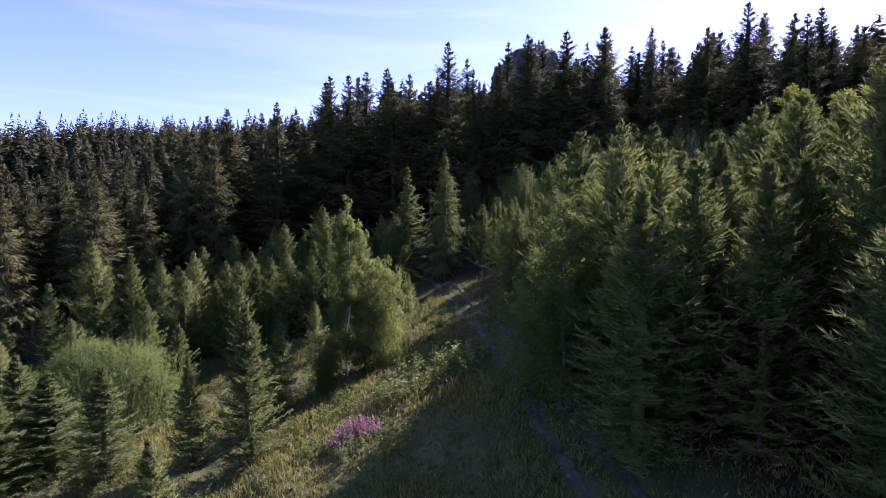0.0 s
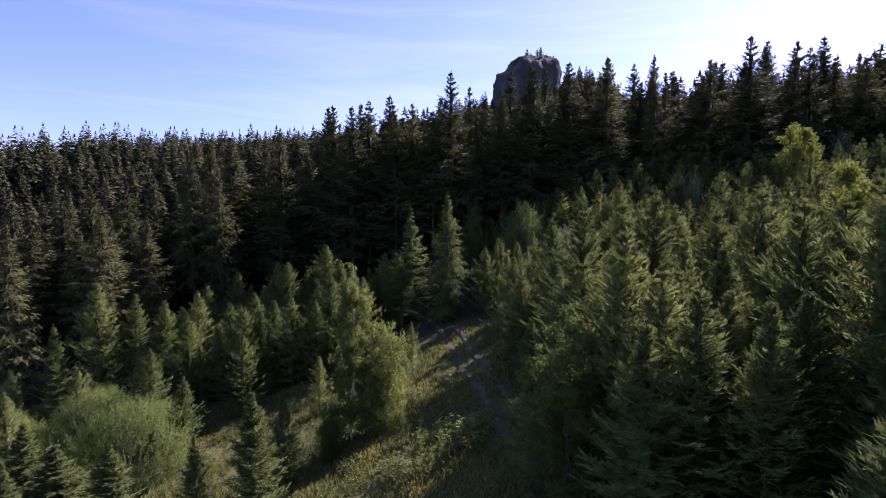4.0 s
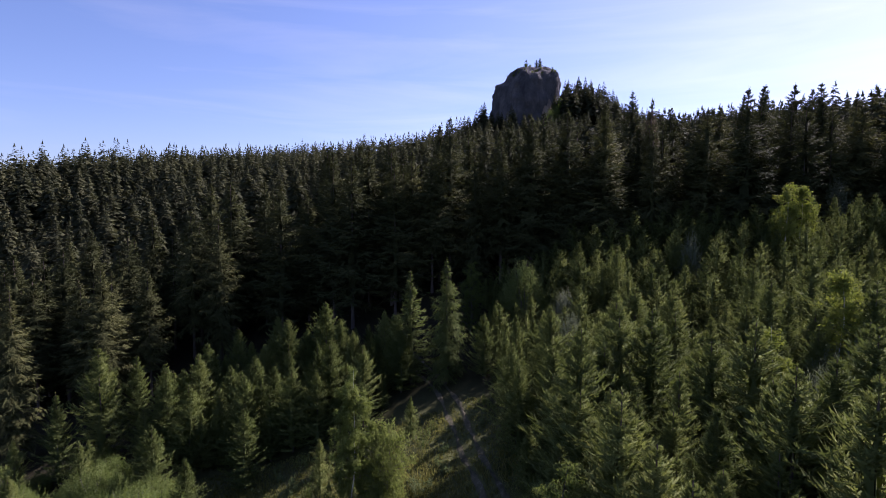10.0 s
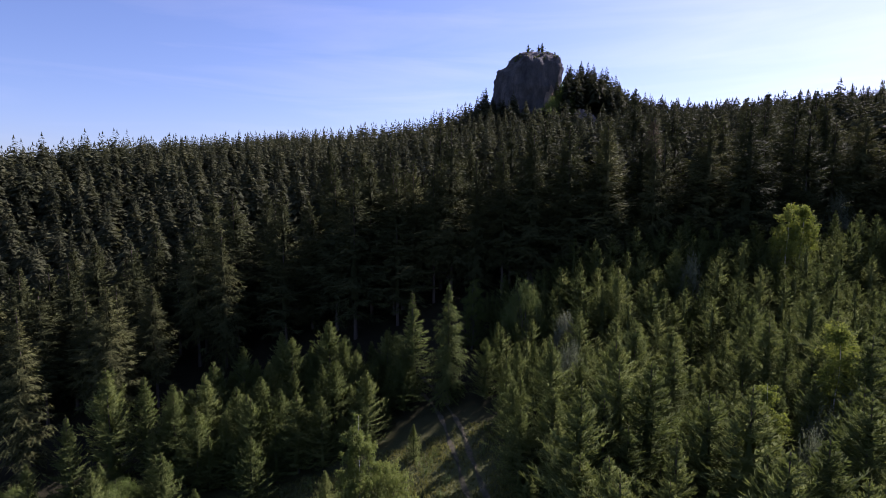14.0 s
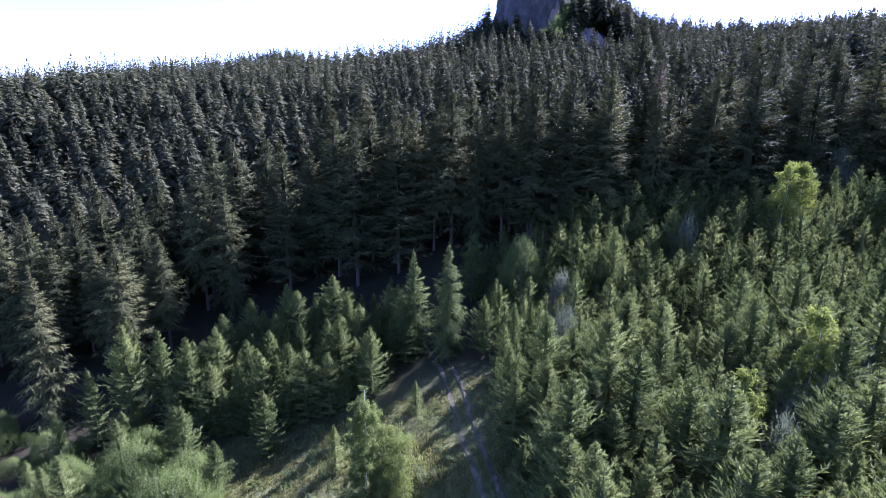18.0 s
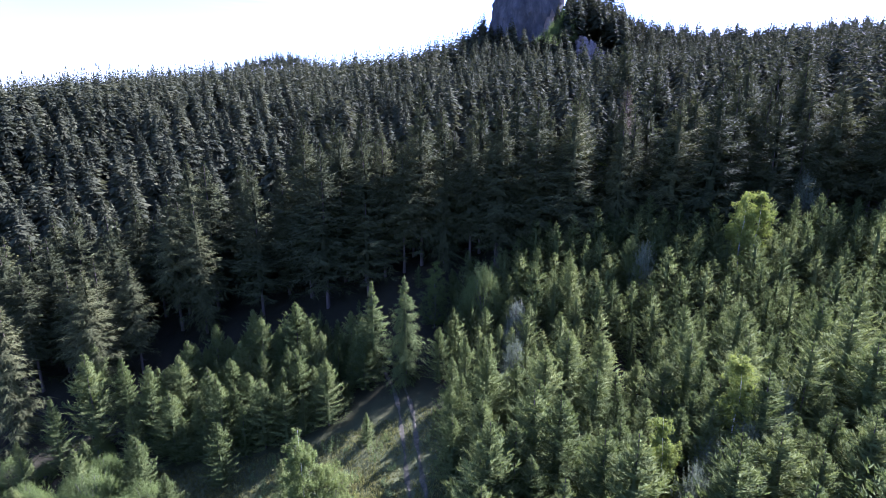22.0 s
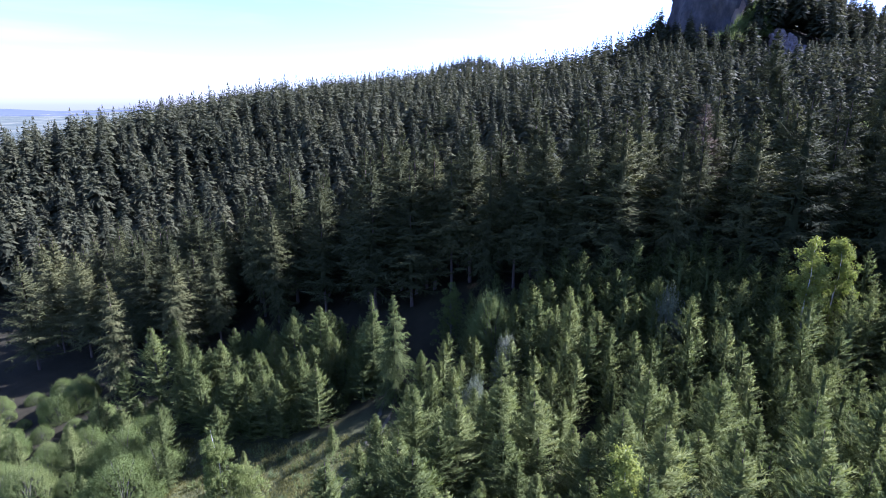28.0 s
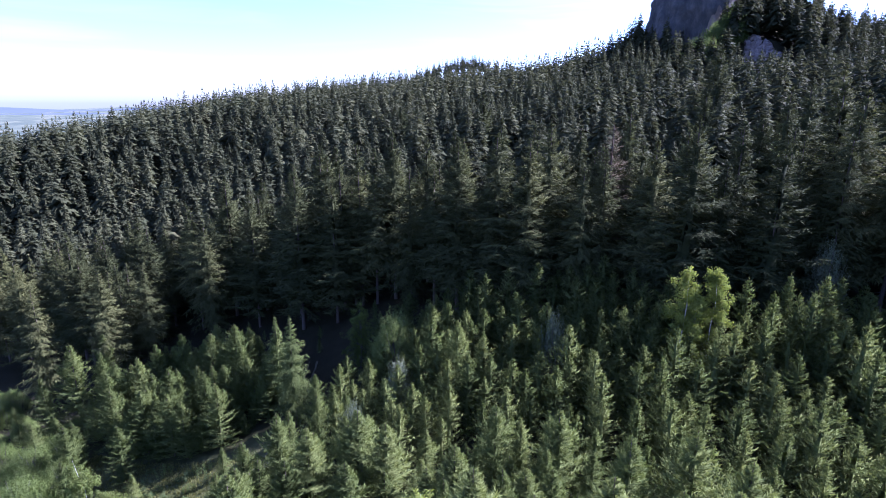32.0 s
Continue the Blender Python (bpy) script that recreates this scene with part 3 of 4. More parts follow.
def shoot_bush(name, seed, h, r, mat, count, leaves, size, stems=9, spread=0.55, tuft=1.3):
    """A many-stemmed willow: stems fanning out of one root, and leafy shoots standing up all over a lumpy dome."""
    rng = np.random.default_rng(seed)
    root = new(name)
    root.empty_display_size = 0.3
    sticks = []
    for k in range(stems):
        a, q = rng.uniform(0, 6.28), rng.uniform(0.25, 0.85)
        e = np.array([math.cos(a) * r * q * 0.8, math.sin(a) * r * q * 0.8, h * (1 - 0.5 * q * q) * 0.85])
        sticks.append(tube([(0, 0, -0.4), e * np.array([0.35, 0.35, 0.5]), e], [0.09, 0.06, 0.012], 5))
    v, f = joined(sticks)
    child("stem", mesh_np("stem", v, f, M_GBARK), root, "grey-barked stems")["kind"] = "stuff"
    a = rng.uniform(0, 6.28, count)
    q = np.sqrt(rng.uniform(0, 1, count))
    heads = rng.uniform(-1, 1, (7, 2)) * 0.62
    lump = np.max([1 - 1.15 * np.hypot(np.cos(a) * q - x, np.sin(a) * q - y) for x, y in heads], axis=0)
    zt = h * np.clip(1 - 0.75 * q ** 2.6, 0.1, 1) * (0.74 + 0.26 * np.clip(lump, -0.6, 1)) * rng.uniform(0.7, 1.0, count)
    low = rng.uniform(0, 1, count) < 0.35
    q = np.where(low, 0.8 + 0.22 * rng.uniform(0, 1, count), q)
    zt = np.where(low, zt * rng.uniform(0.25, 0.9, count), zt)
    base = np.stack([np.cos(a) * q * r, np.sin(a) * q * r, np.maximum(zt - tuft, 0.05)], -1)
    d = norm(np.stack([np.cos(a) * q * spread, np.sin(a) * q * spread, np.ones(count)], -1) + rng.normal(0, 0.2, (count, 3)))
    u = np.linspace(0.05, 1.0, leaves)[None] + rng.normal(0, 0.03, (count, leaves))
    P = base[:, None] + d[:, None] * (u * tuft * rng.uniform(0.6, 1.2, (count, 1)))[..., None]
    w = norm(d[:, None] * 0.75 + rng.normal(0, 0.65, P.shape))
    ln = size * (1.2 - 0.5 * u) * rng.uniform(0.7, 1.3, u.shape)
    face = rng.normal(0, 0.6, P.shape) + np.array([0, 0, 0.5])
    v, f = blades(P.reshape(-1, 3), (P + w * ln[..., None]).reshape(-1, 3), ln.ravel() * 0.34, rng, norm(face).reshape(-1, 3))
    out = np.repeat((P * np.array([1, 1, 0.7]) / r + np.array([0, 0, 0.25])).reshape(-1, 3), 4, axis=0)
    f, nn = rounded(v, f, out, 1.0)
    child("crown", mesh_np("crown", v, f, mat, soft=nn), root)
    return root


def place(x, y, s=1.0, turn=0.0, tall=1.0, sink=0.0):
    return Matrix.Translation((x, y, gz(x, y) - sink)) @ Matrix.Rotation(turn, 4, "Z") @ Matrix.Diagonal((s, s, s * tall, 1))


class Kind:
    """A tree built once and then copied; the first call places the built one itself."""

    def __init__(self, make, height, label, category="tree", group=""):
        self.ob, self.height, self.used = make, height, False
        tagged(make, label, category, group)

    def put(self, x, y, top=None, h=None, turn=None, label="", fat=1.0, name=""):
        h = h if h else top - gz(x, y)
        s = h / self.height
        m = place(x, y, s * fat, RNG.uniform(0, 6.28) if turn is None else turn, 1 / fat)
        if self.used:
            ob = copy_thing(self.ob, m)
        else:
            ob, self.used = self.ob, True
            ob.matrix_basis = m
        if label:
            ob["label"] = label
        if name:
            ob.name = name
        return ob


RNG = random.Random(11)
NEAR = [Kind(spruce("young_spruce", 20 + i, 11.0, 0.25, 2.6 + 0.2 * i, 36, 8, 10, 0.05, 0.46, M_YOUNG, 0.13, shape=0.8, up=(0.95, 0.0), curl=0.16, hang=0.1, ragged=0.22, leader=0.06, shoots=5, web=0.07), 11.0,
             "dense young green spruce with branches to the ground", "tree", "young spruces by the clearing") for i in range(3)]
MID = [Kind(spruce("young_spruce", 40 + i, 9.5, 0.3, 2.0 + 0.14 * i, 24, 7, 7, 0.06, 0.46, M_YOUNG, 0.10, shape=(0.85, 0.78, 0.9, 0.8, 0.86)[i], up=(0.9, 0.15), curl=0.22, ragged=0.26, leader=0.065, sprout=0.3, web=0.08), 9.5,
            "young green plantation spruce in a dense stand", "tree", "young spruces of the plantation") for i in range(5)]
MEADOW = [Kind(spruce("meadow_spruce", 30 + i, 9.0, 0.15, 1.8 + 0.2 * i, 26, 7, 9, 0.055, 0.42, M_YOUNG, 0.11, shape=0.95, up=(0.9, 0.0), curl=0.2, hang=0.1, ragged=0.24, leader=0.06, shoots=5, web=0.08), 9.0,
               "green spruce with branches to the ground standing alone on the meadow", "tree", "spruces on the meadow") for i in range(3)]
OLD = [Kind(spruce("tall_spruce", 60 + i, 28.0, (5.0, 7.5, 4.0, 9.0, 3.0)[i], (5.6, 4.9, 5.9, 5.2, 4.6)[i], 27, 7, 8, 0.16, 1.5, M_OLD, 0.30, dead_low=18, shape=(0.82, 0.76, 0.85, 0.74, 0.8)[i], up=(0.5, (-0.3, -0.5, -0.25, -0.4, -0.6)[i]),
                  curl=0.2, hang=(0.35, 0.6, 0.25, 0.5, 0.8)[i], ragged=0.26, leader=0.03, flat=0.4, bushy=0.4, sprout=0.0), 28.0,
            "tall dark mature spruce at the forest edge", "tree", "tall spruces of the forest edge") for i in range(5)]
DEAD = Kind(spruce("dead_spruce", 71, 28.0, 9, 3.4, 24, 7, 7, 0.07, 1.3, M_RED, 0.28, dead_low=12, shape=0.6, up=(0.6, -0.3), curl=0.12, hang=0.3, ragged=0.3, core=0.02, web=0.05, shoots=3), 28.0, "dying reddish-brown spruce standing among green ones", "tree")
BIRCH = Kind(leafy("birch", 82, 13, 2.0, M_BIRCH, M_BBARK, 0.07, 36000, 0.12, low=0.04, limbs=95, weep=0.45, clumps=560, lump=0.5, cone=True), 13, "slender weeping birch with white bark at the meadow's edge", "tree")
YBIRCH = [Kind(leafy("birch", 83 + i, 12, 2.0, M_YELLOW, M_BBARK, 0.08, 17000, 0.14, low=0.03, limbs=70, narrow=1.0, clumps=420, cone=True, lump=0.61), 12,
               "young birch with bright yellow-green leaves among spruces", "tree") for i in range(2)]
GBIRCH = Kind(leafy("birch", 87, 11, 2.3, M_BIRCH, M_GBARK, 0.11, 26000, 0.10, low=0.02, limbs=60, narrow=1.1, clumps=460, cone=True, lump=0.6), 11, "young birch with sunlit green leaves beside the track", "tree")
HAZEL = Kind(leafy("hazel_bush", 90, 8, 4.0, M_BIRCH, M_GBARK, 0.14, 34000, 0.13, low=0.02, limbs=30, stems=6, clumps=700, lump=0.5), 8, "broad bushy green broadleaf in full leaf on the meadow", "bush")
WILLOW = [Kind(shoot_bush("willow_bush", 93 + i, 7.5, (4.6, 4.0, 5.2)[i], M_WILLOW, 2500, 13, 0.21, tuft=1.1), 7.5, "wide rounded light green willow bush", "bush", "willow bushes below the meadow") for i in range(3)]
SILVER = [Kind(shoot_bush("silver_willow", 96 + i, 8, 1.9, M_SILVER, 800, 12, 0.2, stems=5, spread=0.3, tuft=1.2), 8, "pale silvery willow standing among young spruces", "tree", "silvery willows in the plantation") for i in range(2)]
ROUND = Kind(shoot_bush("round_broadleaf", 99, 12, 3.6, M_WILLOW, 2300, 12, 0.24, stems=7, spread=0.7, tuft=1.3), 12, "round-headed broadleaf tree at the foot of the forest", "tree")

# young spruces that stand out: x, y, height of the tip
taken = []
for n, (x, y, top) in enumerate((
        (8, 21.8, 12.4), (14.6, 21.9, 13.6), (16.5, 19.3, 13.6), (10.7, 29.8, 14.0), (14.2, 27.9, 14.5), (6.9, 32.3, 11.0), (25, 29, 16.3), (9, 40.5, 11.1), (6.4, 40.6, 8.6),
        (21.5, 22.5, 15.6), (19, 31, 15.0), (-12.3, 33.3, 5.6), (-12, 39, 3.9), (-32.5, 40.5, 0.6), (-12.3, 22, 1.0), (-16.9, 35.2, 3.0), (-28.8, 38.7, -0.5), (-23.1, 36, 0.0), (-30.2, 35.5, 1.2),
        (11, 35.5, 12.0), (12.8, 24.5, 13.2), (29, 24, 17))):
    if x < 0:
        MEADOW[n % 3].put(x, y, top, fat=0.95 if x > -20 else 1.35)
    else:
        NEAR[n % 3].put(x, y, top, fat=0.9)
    taken.append((x, y))
for n, (x, y, top) in enumerate((
        (30.5, 47.7, 17.9), (8.3, 62.4, 13.2), (10.7, 65, 12.3), (23, 72, 20.8), (33, 77.4, 22.9), (59.8, 83.6, 26.4), (-44, 67.6, 9.2), (-37, 65, 4.1), (-31.7, 57, 0.0), (-22.2, 58.3, 1.4),
        (-3.8, 58.5, 4.3), (-12.5, 52.4, 3.0), (-22, 75, 6.8), (-26, 52.5, -1.1), (4.9, 67, 10.6), (-40.5, 70, 5), (-49.3, 77.1, 6.0), (7.7, 55.6, 14.6), (6.6, 47.5, 9.6), (6.4, 51.5, 10.4), (6.6, 59, 11.2))):
    MID[n % 5].put(x, y, top)
    taken.append((x, y))
# two tall spruces at the far end of the clearing
PAIR = [Kind(spruce("drooping_spruce", 75 + i, 14.0, (1.6, 0.5)[i], (2.7, 2.6)[i], 24, 7, 9, 0.075, (0.95, 0.6)[i], M_YOUNG, 0.16, shape=(0.85, 0.9)[i], up=((0.5, -0.55), (0.8, -0.2))[i], curl=0.1, hang=(1.0, 0.35)[i], ragged=0.22), 14.0,
             ("slim spruce with hanging branches at the end of the track", "dark full spruce at the end of the track")[i], "tree") for i in range(2)]
PAIR[0].put(0.2, 68.6, 19.3)
PAIR[1].put(-4.6, 71.5, 17.6)
taken += [(0.2, 68.6), (-4.6, 71.5)]

BIRCH.put(-7.8, 44, 12.8)
HAZEL.put(-5.2, 44.4, 8.5, fat=0.62)
HAZEL.put(-9.3, 41.5, h=3.2, label="low yellowing bush below a birch")
GBIRCH.put(6.1, 27.6, 12.2)
GBIRCH.put(5.2, 31.0, 8.8)
GBIRCH.put(3.9, 80.5, 17.2)
for i, (x, y, top) in enumerate(((23.3, 38.5, 17.0), (31.3, 42.8, 20.6), (48.7, 77.0, 29.6), (51.6, 79.6, 26.5), (50, 80.8, 26.4))):
    YBIRCH[i % 2].put(x, y, top + 0.3, fat=1.0)
    taken.append((x, y))
for i, (x, y, top) in enumerate(((14.2, 60.8, 15.0), (15.6, 70, 16.4), (34.3, 75.6, 22.5), (24.8, 35.4, 15.3), (27.4, 38.2, 15.4), (30.5, 39.3, 16.5), (35.5, 43, 17.5), (65, 90, 31.0))):
    SILVER[i % 2].put(x, y, top - 0.2, fat=0.75)
    taken.append((x, y))
ROUND.put(11.5, 77.8, 19.4)
WILLOW[0].put(-29.3, 48.3, 0.9, fat=0.9)
WILLOW[1].put(-35.5, 53, -2.6)
WILLOW[2].put(-39, 52, -4.8)
BUSHES = [(-31, 51), (-37, 55), (-41, 49), (-33.5, 46), (-46, 56), (-43.5, 60.5), (-50, 52), (-52, 59), (-55, 55), (-49, 63), (-38.5, 60), (-45, 46), (-57, 61), (-60, 53), (-53, 47), (-35, 59.5), (-39.5, 44), (-47.5, 50.5),
          (-61, 58), (-64, 63), (-58, 48), (-66, 56), (-42, 54), (-36, 50), (-54, 64), (-63, 66), (-70, 65), (-75, 61), (-77, 67), (-71, 56), (-80, 63), (-66, 69), (-59, 66.5), (-73, 70), (-48, 42), (-62, 49), (-69, 60), (-30, 54.5), (-43, 66)]
for x, y in BUSHES:
    WILLOW[RNG.randrange(3)].put(x, y, h=RNG.uniform(4.4, 6.2) - (0.8 if y > 58 else 0), fat=RNG.uniform(0.85, 1.05))
for x, y, h in ((-62, 52, 8.5), (-46, 52.5, 7), (-51, 56.5, 6.5), (-40, 57.5, 6.5), (-56, 51.5, 6.5), (-36, 47.8, 6.5), (-43, 51.5, 6.8), (-33, 56, 5.5)):
    MID[RNG.randrange(5)].put(x, y, h=h, label="young green spruce rising out of willow bushes", name="meadow_spruce")
for i, (x, y, top) in enumerate(((-58, 71.5, 15.2), (-84, 84, 14), (-50.5, 79, 17), (-52, 84, 15.5), (-47.5, 86, 19.5), (-93, 78, 13), (-66, 86, 15), (-59, 87, 17), (-70, 89, 15), (-56, 93, 19), (-54.5, 88, 17), (-62, 91, 17))):
    OLD[(4, 2, 1, 4, 1, 0, 3, 1, 2, 0, 2, 4)[i]].put(x, y, top, label="sunlit mature spruce with bare lower trunk beside the thicket")
for i, (x, y, top) in enumerate(((-47, 64, 2.0), (-50, 61, -0.8), (-42, 62, 0.5), (-33.8, 59.5, -1.2))):
    MID[i].put(x, y, top)
taken += [(-47, 64), (-50, 60), (-42, 61), (-35, 60)]
taken += [(6.1, 27.6), (5.2, 31), (3.9, 80.5), (11.5, 77.8), (-7.8, 44), (-4.3, 44.2), (-32.8, 54), (-26.5, 49), (-39, 52)]


def scatter(seed, box, gap, ok, tries, keep_off=()):
    """Random places at least gap apart, by a grid of cells."""
    rng = np.random.default_rng(seed)
    cells, out = {}, []
    key = lambda x, y: (int(x // gap), int(y // gap))
    for p in keep_off:
        cells.setdefault(key(*p), []).append(p)
    X = rng.uniform(box[0], box[1], tries)
    Y = rng.uniform(box[2], box[3], tries)
    good = ok(X, Y)
    for x, y in zip(X[good], Y[good]):
        cx, cy = key(x, y)
        if any((x - a) ** 2 + (y - b) ** 2 < gap * gap for i in (-1, 0, 1) for j in (-1, 0, 1) for a, b in cells.get((cx + i, cy + j), ())):
            continue
        cells.setdefault((cx, cy), []).append((x, y))
        out.append((float(x), float(y)))
    return out


def plantation_ok(x, y):
    hole = np.hypot((x - 27.5) / 3.4, (y - 56) / 3.2) < 1
    side = np.where(y < 43, track_x(y) + 3.4, np.where(y < 66, 7.4, 6.2))
    return (x > side) & (y < wood_edge(x) - np.where(x > 20, 5, 9)) & (y > 12 - 0.05 * x) & (x < 88) & ~hole & (np.hypot(x, y) > np.where(x < 13, 22, 17))


def sheet_of(name, kinds, mat, rows, label, category):
    """Many alike trees joined into one object: rows of kind number, place matrix."""
    vs, fs, ts, ns, n = [], [], [], [], 0
    rng = np.random.default_rng(77)
    for k, m in rows:
        me = next(c for c in kinds[k].ob.children if c.name.startswith("crown")).data
        v = np.empty(len(me.vertices) * 3, np.float32)
        me.vertices.foreach_get("co", v)
        f = np.empty(len(me.loops), np.int32)
        me.loops.foreach_get("vertex_index", f)
        v, turn = v.reshape(-1, 3), np.array(m.to_3x3())
        ns.append((round_the_stem(v) + rng.normal(0, 0.3, v.shape)) @ turn.T)
        v = v @ turn.T + np.array(m.translation)
        vs.append(v)
        fs.append(f.reshape(-1, 3) + n)
        ts.append(np.full(len(v), rng.uniform()))
        n += len(v)
    return tagged(new(name, mesh_np(name, np.concatenate(vs), np.concatenate(fs), mat, np.concatenate(ts), norm(np.concatenate(ns)))), label, category, kind="stuff")


def canopy(x, y):
    """Height of the plantation's tips above the ground there."""
    back_rise = CANOPY[2] * max(y - 60, 0) * min(max((x - 9) / 8, 0), 1)
    return min(CANOPY[0] + CANOPY[1] * x + back_rise, CANOPY[3]) - gz(x, y)


CANOPY = (11.7, 0.17, 0.32, 27.6)
young = sorted(scatter(3, (2, 90, 10, 90), 2.35, plantation_ok, 18000, taken), key=lambda p: math.hypot(p[0] - 30, p[1] - 26))
rest = []
for n, (x, y) in enumerate(young):
    near = math.hypot(x, y) < 24.5
    tall = max(canopy(x, y), 7.6) + RNG.uniform(-2.4, 0.6)
    fat = RNG.uniform(1.0, 1.3)
    fat *= 0.85 if near else 1.0
    if n < 250:
        k = NEAR[RNG.randrange(3)] if near else MID[RNG.randrange(5)]
        k.put(x, y, h=tall, fat=fat)
    else:
        sc = tall / 9.5
        rest.append((RNG.randrange(5), place(x, y, sc * fat, RNG.uniform(0, 6.28), 1 / fat)))
THIN = [Kind(spruce("young_spruce", 50 + i, 9.5, 0.3, 2.1 + 0.12 * i, 18, 6, 4, 0.085, 0.5, M_YOUNG, 0.10, shape=0.84, up=(0.9, 0.15), curl=0.22, ragged=0.26, leader=0.065, shoots=3, sprout=0.3), 9.5,
             "young green spruce at the far side of the plantation", "tree", "young spruces of the plantation") for i in range(5)]
sheet_of("distant_plantation", THIN, M_YOUNG_FAR, rest, "dense far part of a young spruce plantation", "trees")
for n, k in enumerate(THIN):
    k.put(*((74, 84), (78, 80), (82, 83), (70, 79), (79, 75))[n], h=9.0)
young_left = scatter(4, (-42, -3, 58, 84), 1.8, lambda x, y: (np.abs((x + 21.5) / 16) ** 3 + np.abs((y - 72) / 9.6) ** 3 < 1), 2600, taken)
for x, y in young_left:
    MID[RNG.randrange(5)].put(x, y, h=(7.2 if x > -14 else 9.3 if y > 73 else 8.4) + RNG.uniform(-2.0, 1.0), fat=RNG.uniform(0.95, 1.2), label="young green spruce in a thicket below tall forest", name="thicket_spruce")

# saplings at the foot of the forest
for x, y in scatter(6, (-40, 8, 79, 92), 3.4, lambda x, y: y < wood_edge(x) - 2, 160, taken):
    if RNG.random() < 0.4:
        THIN[RNG.randrange(5)].put(x, y, h=RNG.uniform(2.0, 5.0), label="thin spruce sapling in the shade of the forest", name="spruce_sapling")

# forest edge, tree by tree
edge = scatter(7, (-110, 95, 55, 125), 5.9, lambda x, y: (y > wood_edge(x)) & (y < wood_edge(x) + 17), 6000)
for x, y in edge:
    OLD[RNG.randrange(5)].put(x, y, h=(34 if x > 38 else 30) + RNG.uniform(-5.0, 3.0), fat=RNG.uniform(0.85, 1.15))
DEAD.put(37.6, 100.2, 44.3)
for i, (x, y, top) in enumerate(((-24.5, 115, 38.7), (-8, 105, 37.7), (-1, 105, 38.0), (-15, 107, 35.2), (7, 106, 38.9), (24, 108, 43), (36.5, 98, 43.5), (42, 101, 42.3), (49, 98, 47), (62, 98, 45.2), (68, 99, 44.4), (30, 104, 42), (-9.6, 98.4, 36.8), (-2.3, 98, 38), (5.3, 96.5, 39), (15, 94, 40.8), (10, 96, 40), (-6, 99, 37), (26, 92.5, 38.8), (34.7, 91.5, 41), (44, 92, 42), (52.6, 91, 42.3), (55.7, 163, 62), (51.4, 125, 52.8), (48, 98.4, 46.4), (64.7, 112, 50.3), (80.2, 128.5, 54.8), (75, 138, 55), (58, 106, 48.5), (70, 120, 52), (88, 132, 54.5), (-10.7, 113.6, 41.5), (-1.4, 159.4, 51.0), (-39.7, 187.5, 49.3), (20, 94, 39.5), (-16, 93.5, 34.6))):
    OLD[i % 5].put(x, y, top + 1.3, label="very tall mature spruce standing above its neighbours")


# ---- the far woods, one sheet of trees ----
def far_woods():
    def ok(x, y):
        a = np.degrees(np.arctan2(x, y))
        return (y > wood_edge(x) + 17) & (a > -64) & (a < 47) & (np.hypot((x - CRAG_X) / 26, (y - CRAG_Y) / 28) > 1) & (np.hypot((x - 88) / 17, (y - 328) / 20) > 1) & (np.hypot((x - 60) / 10, (y - 338) / 10) > 1)
    pts = scatter(9, (-300, 250, 70, 430), 5.7, ok, 90000)
    pts += scatter(12, (250, 420, 230, 420), 7.0, lambda x, y: x < y * 1.1, 4000)
    pts += scatter(13, (-430, -60, 740, 900), 9.0, lambda x, y: hump(x, y, -250, 880, 150, 130) > 0.22, 4000)
    rng = np.random.default_rng(10)
    forms = []
    for i in range(18):
        v, f = far_crown(np.random.default_rng(200 + i), 27, (8, 6, 9, 7, 10, 6)[i % 6], (5.6, 6.2, 5.0, 5.8, 4.7, 6.3)[i % 6], *((24, 9, 3), (19, 8, 2), (14, 7, 0))[i // 6],
                         (1.0, 0.92, 1.05, 0.96, 0.9, 1.0)[i % 6], (0.5, 0.7, 0.4, 0.6, 0.8, 0.55)[i % 6])
        f, nn = rounded(v, f, round_the_stem(v, 0.7), 0.8)
        forms.append((v, f, nn))
    vs, fs, ts, ns, n = [], [], [], [], 0
    for x, y in pts:
        v, f, nn = forms[rng.integers(6) + (0 if math.hypot(x, y) < 165 else 6 if math.hypot(x, y) < 270 or (x > 15 and y > 250) else 12)]
        s, a = rng.triangular(0.68, 1.0, 1.15), rng.uniform(0, 6.28)
        s *= 1 - 0.45 * float(hump(x, y, 85, 300, 26, 30))
        wd = s ** 0.7 * rng.uniform(0.8, 1.25)
        c, d = math.cos(a) * wd, math.sin(a) * wd
        vs.append(np.stack([v[:, 0] * c - v[:, 1] * d + x, v[:, 0] * d + v[:, 1] * c + y, v[:, 2] * s + gz(x, y)], -1))
        ns.append(np.stack([nn[:, 0] * c - nn[:, 1] * d, nn[:, 0] * d + nn[:, 1] * c, nn[:, 2] * wd], -1))
        fs.append(f + n)
        ts.append(np.full(len(v), rng.uniform(0, 1)))
        n += len(v)
    ob = new("far_woods", mesh_np("far_woods", np.concatenate(vs), np.concatenate(fs), M_FAR, np.concatenate(ts), norm(np.concatenate(ns))))
    tagged(ob, "dark spruce forest covering the hill to its skyline", "forest", kind="stuff")
    return len(pts)


CRAG_X, CRAG_Y, CRAG_Z = 55, 372, 61
far_woods()


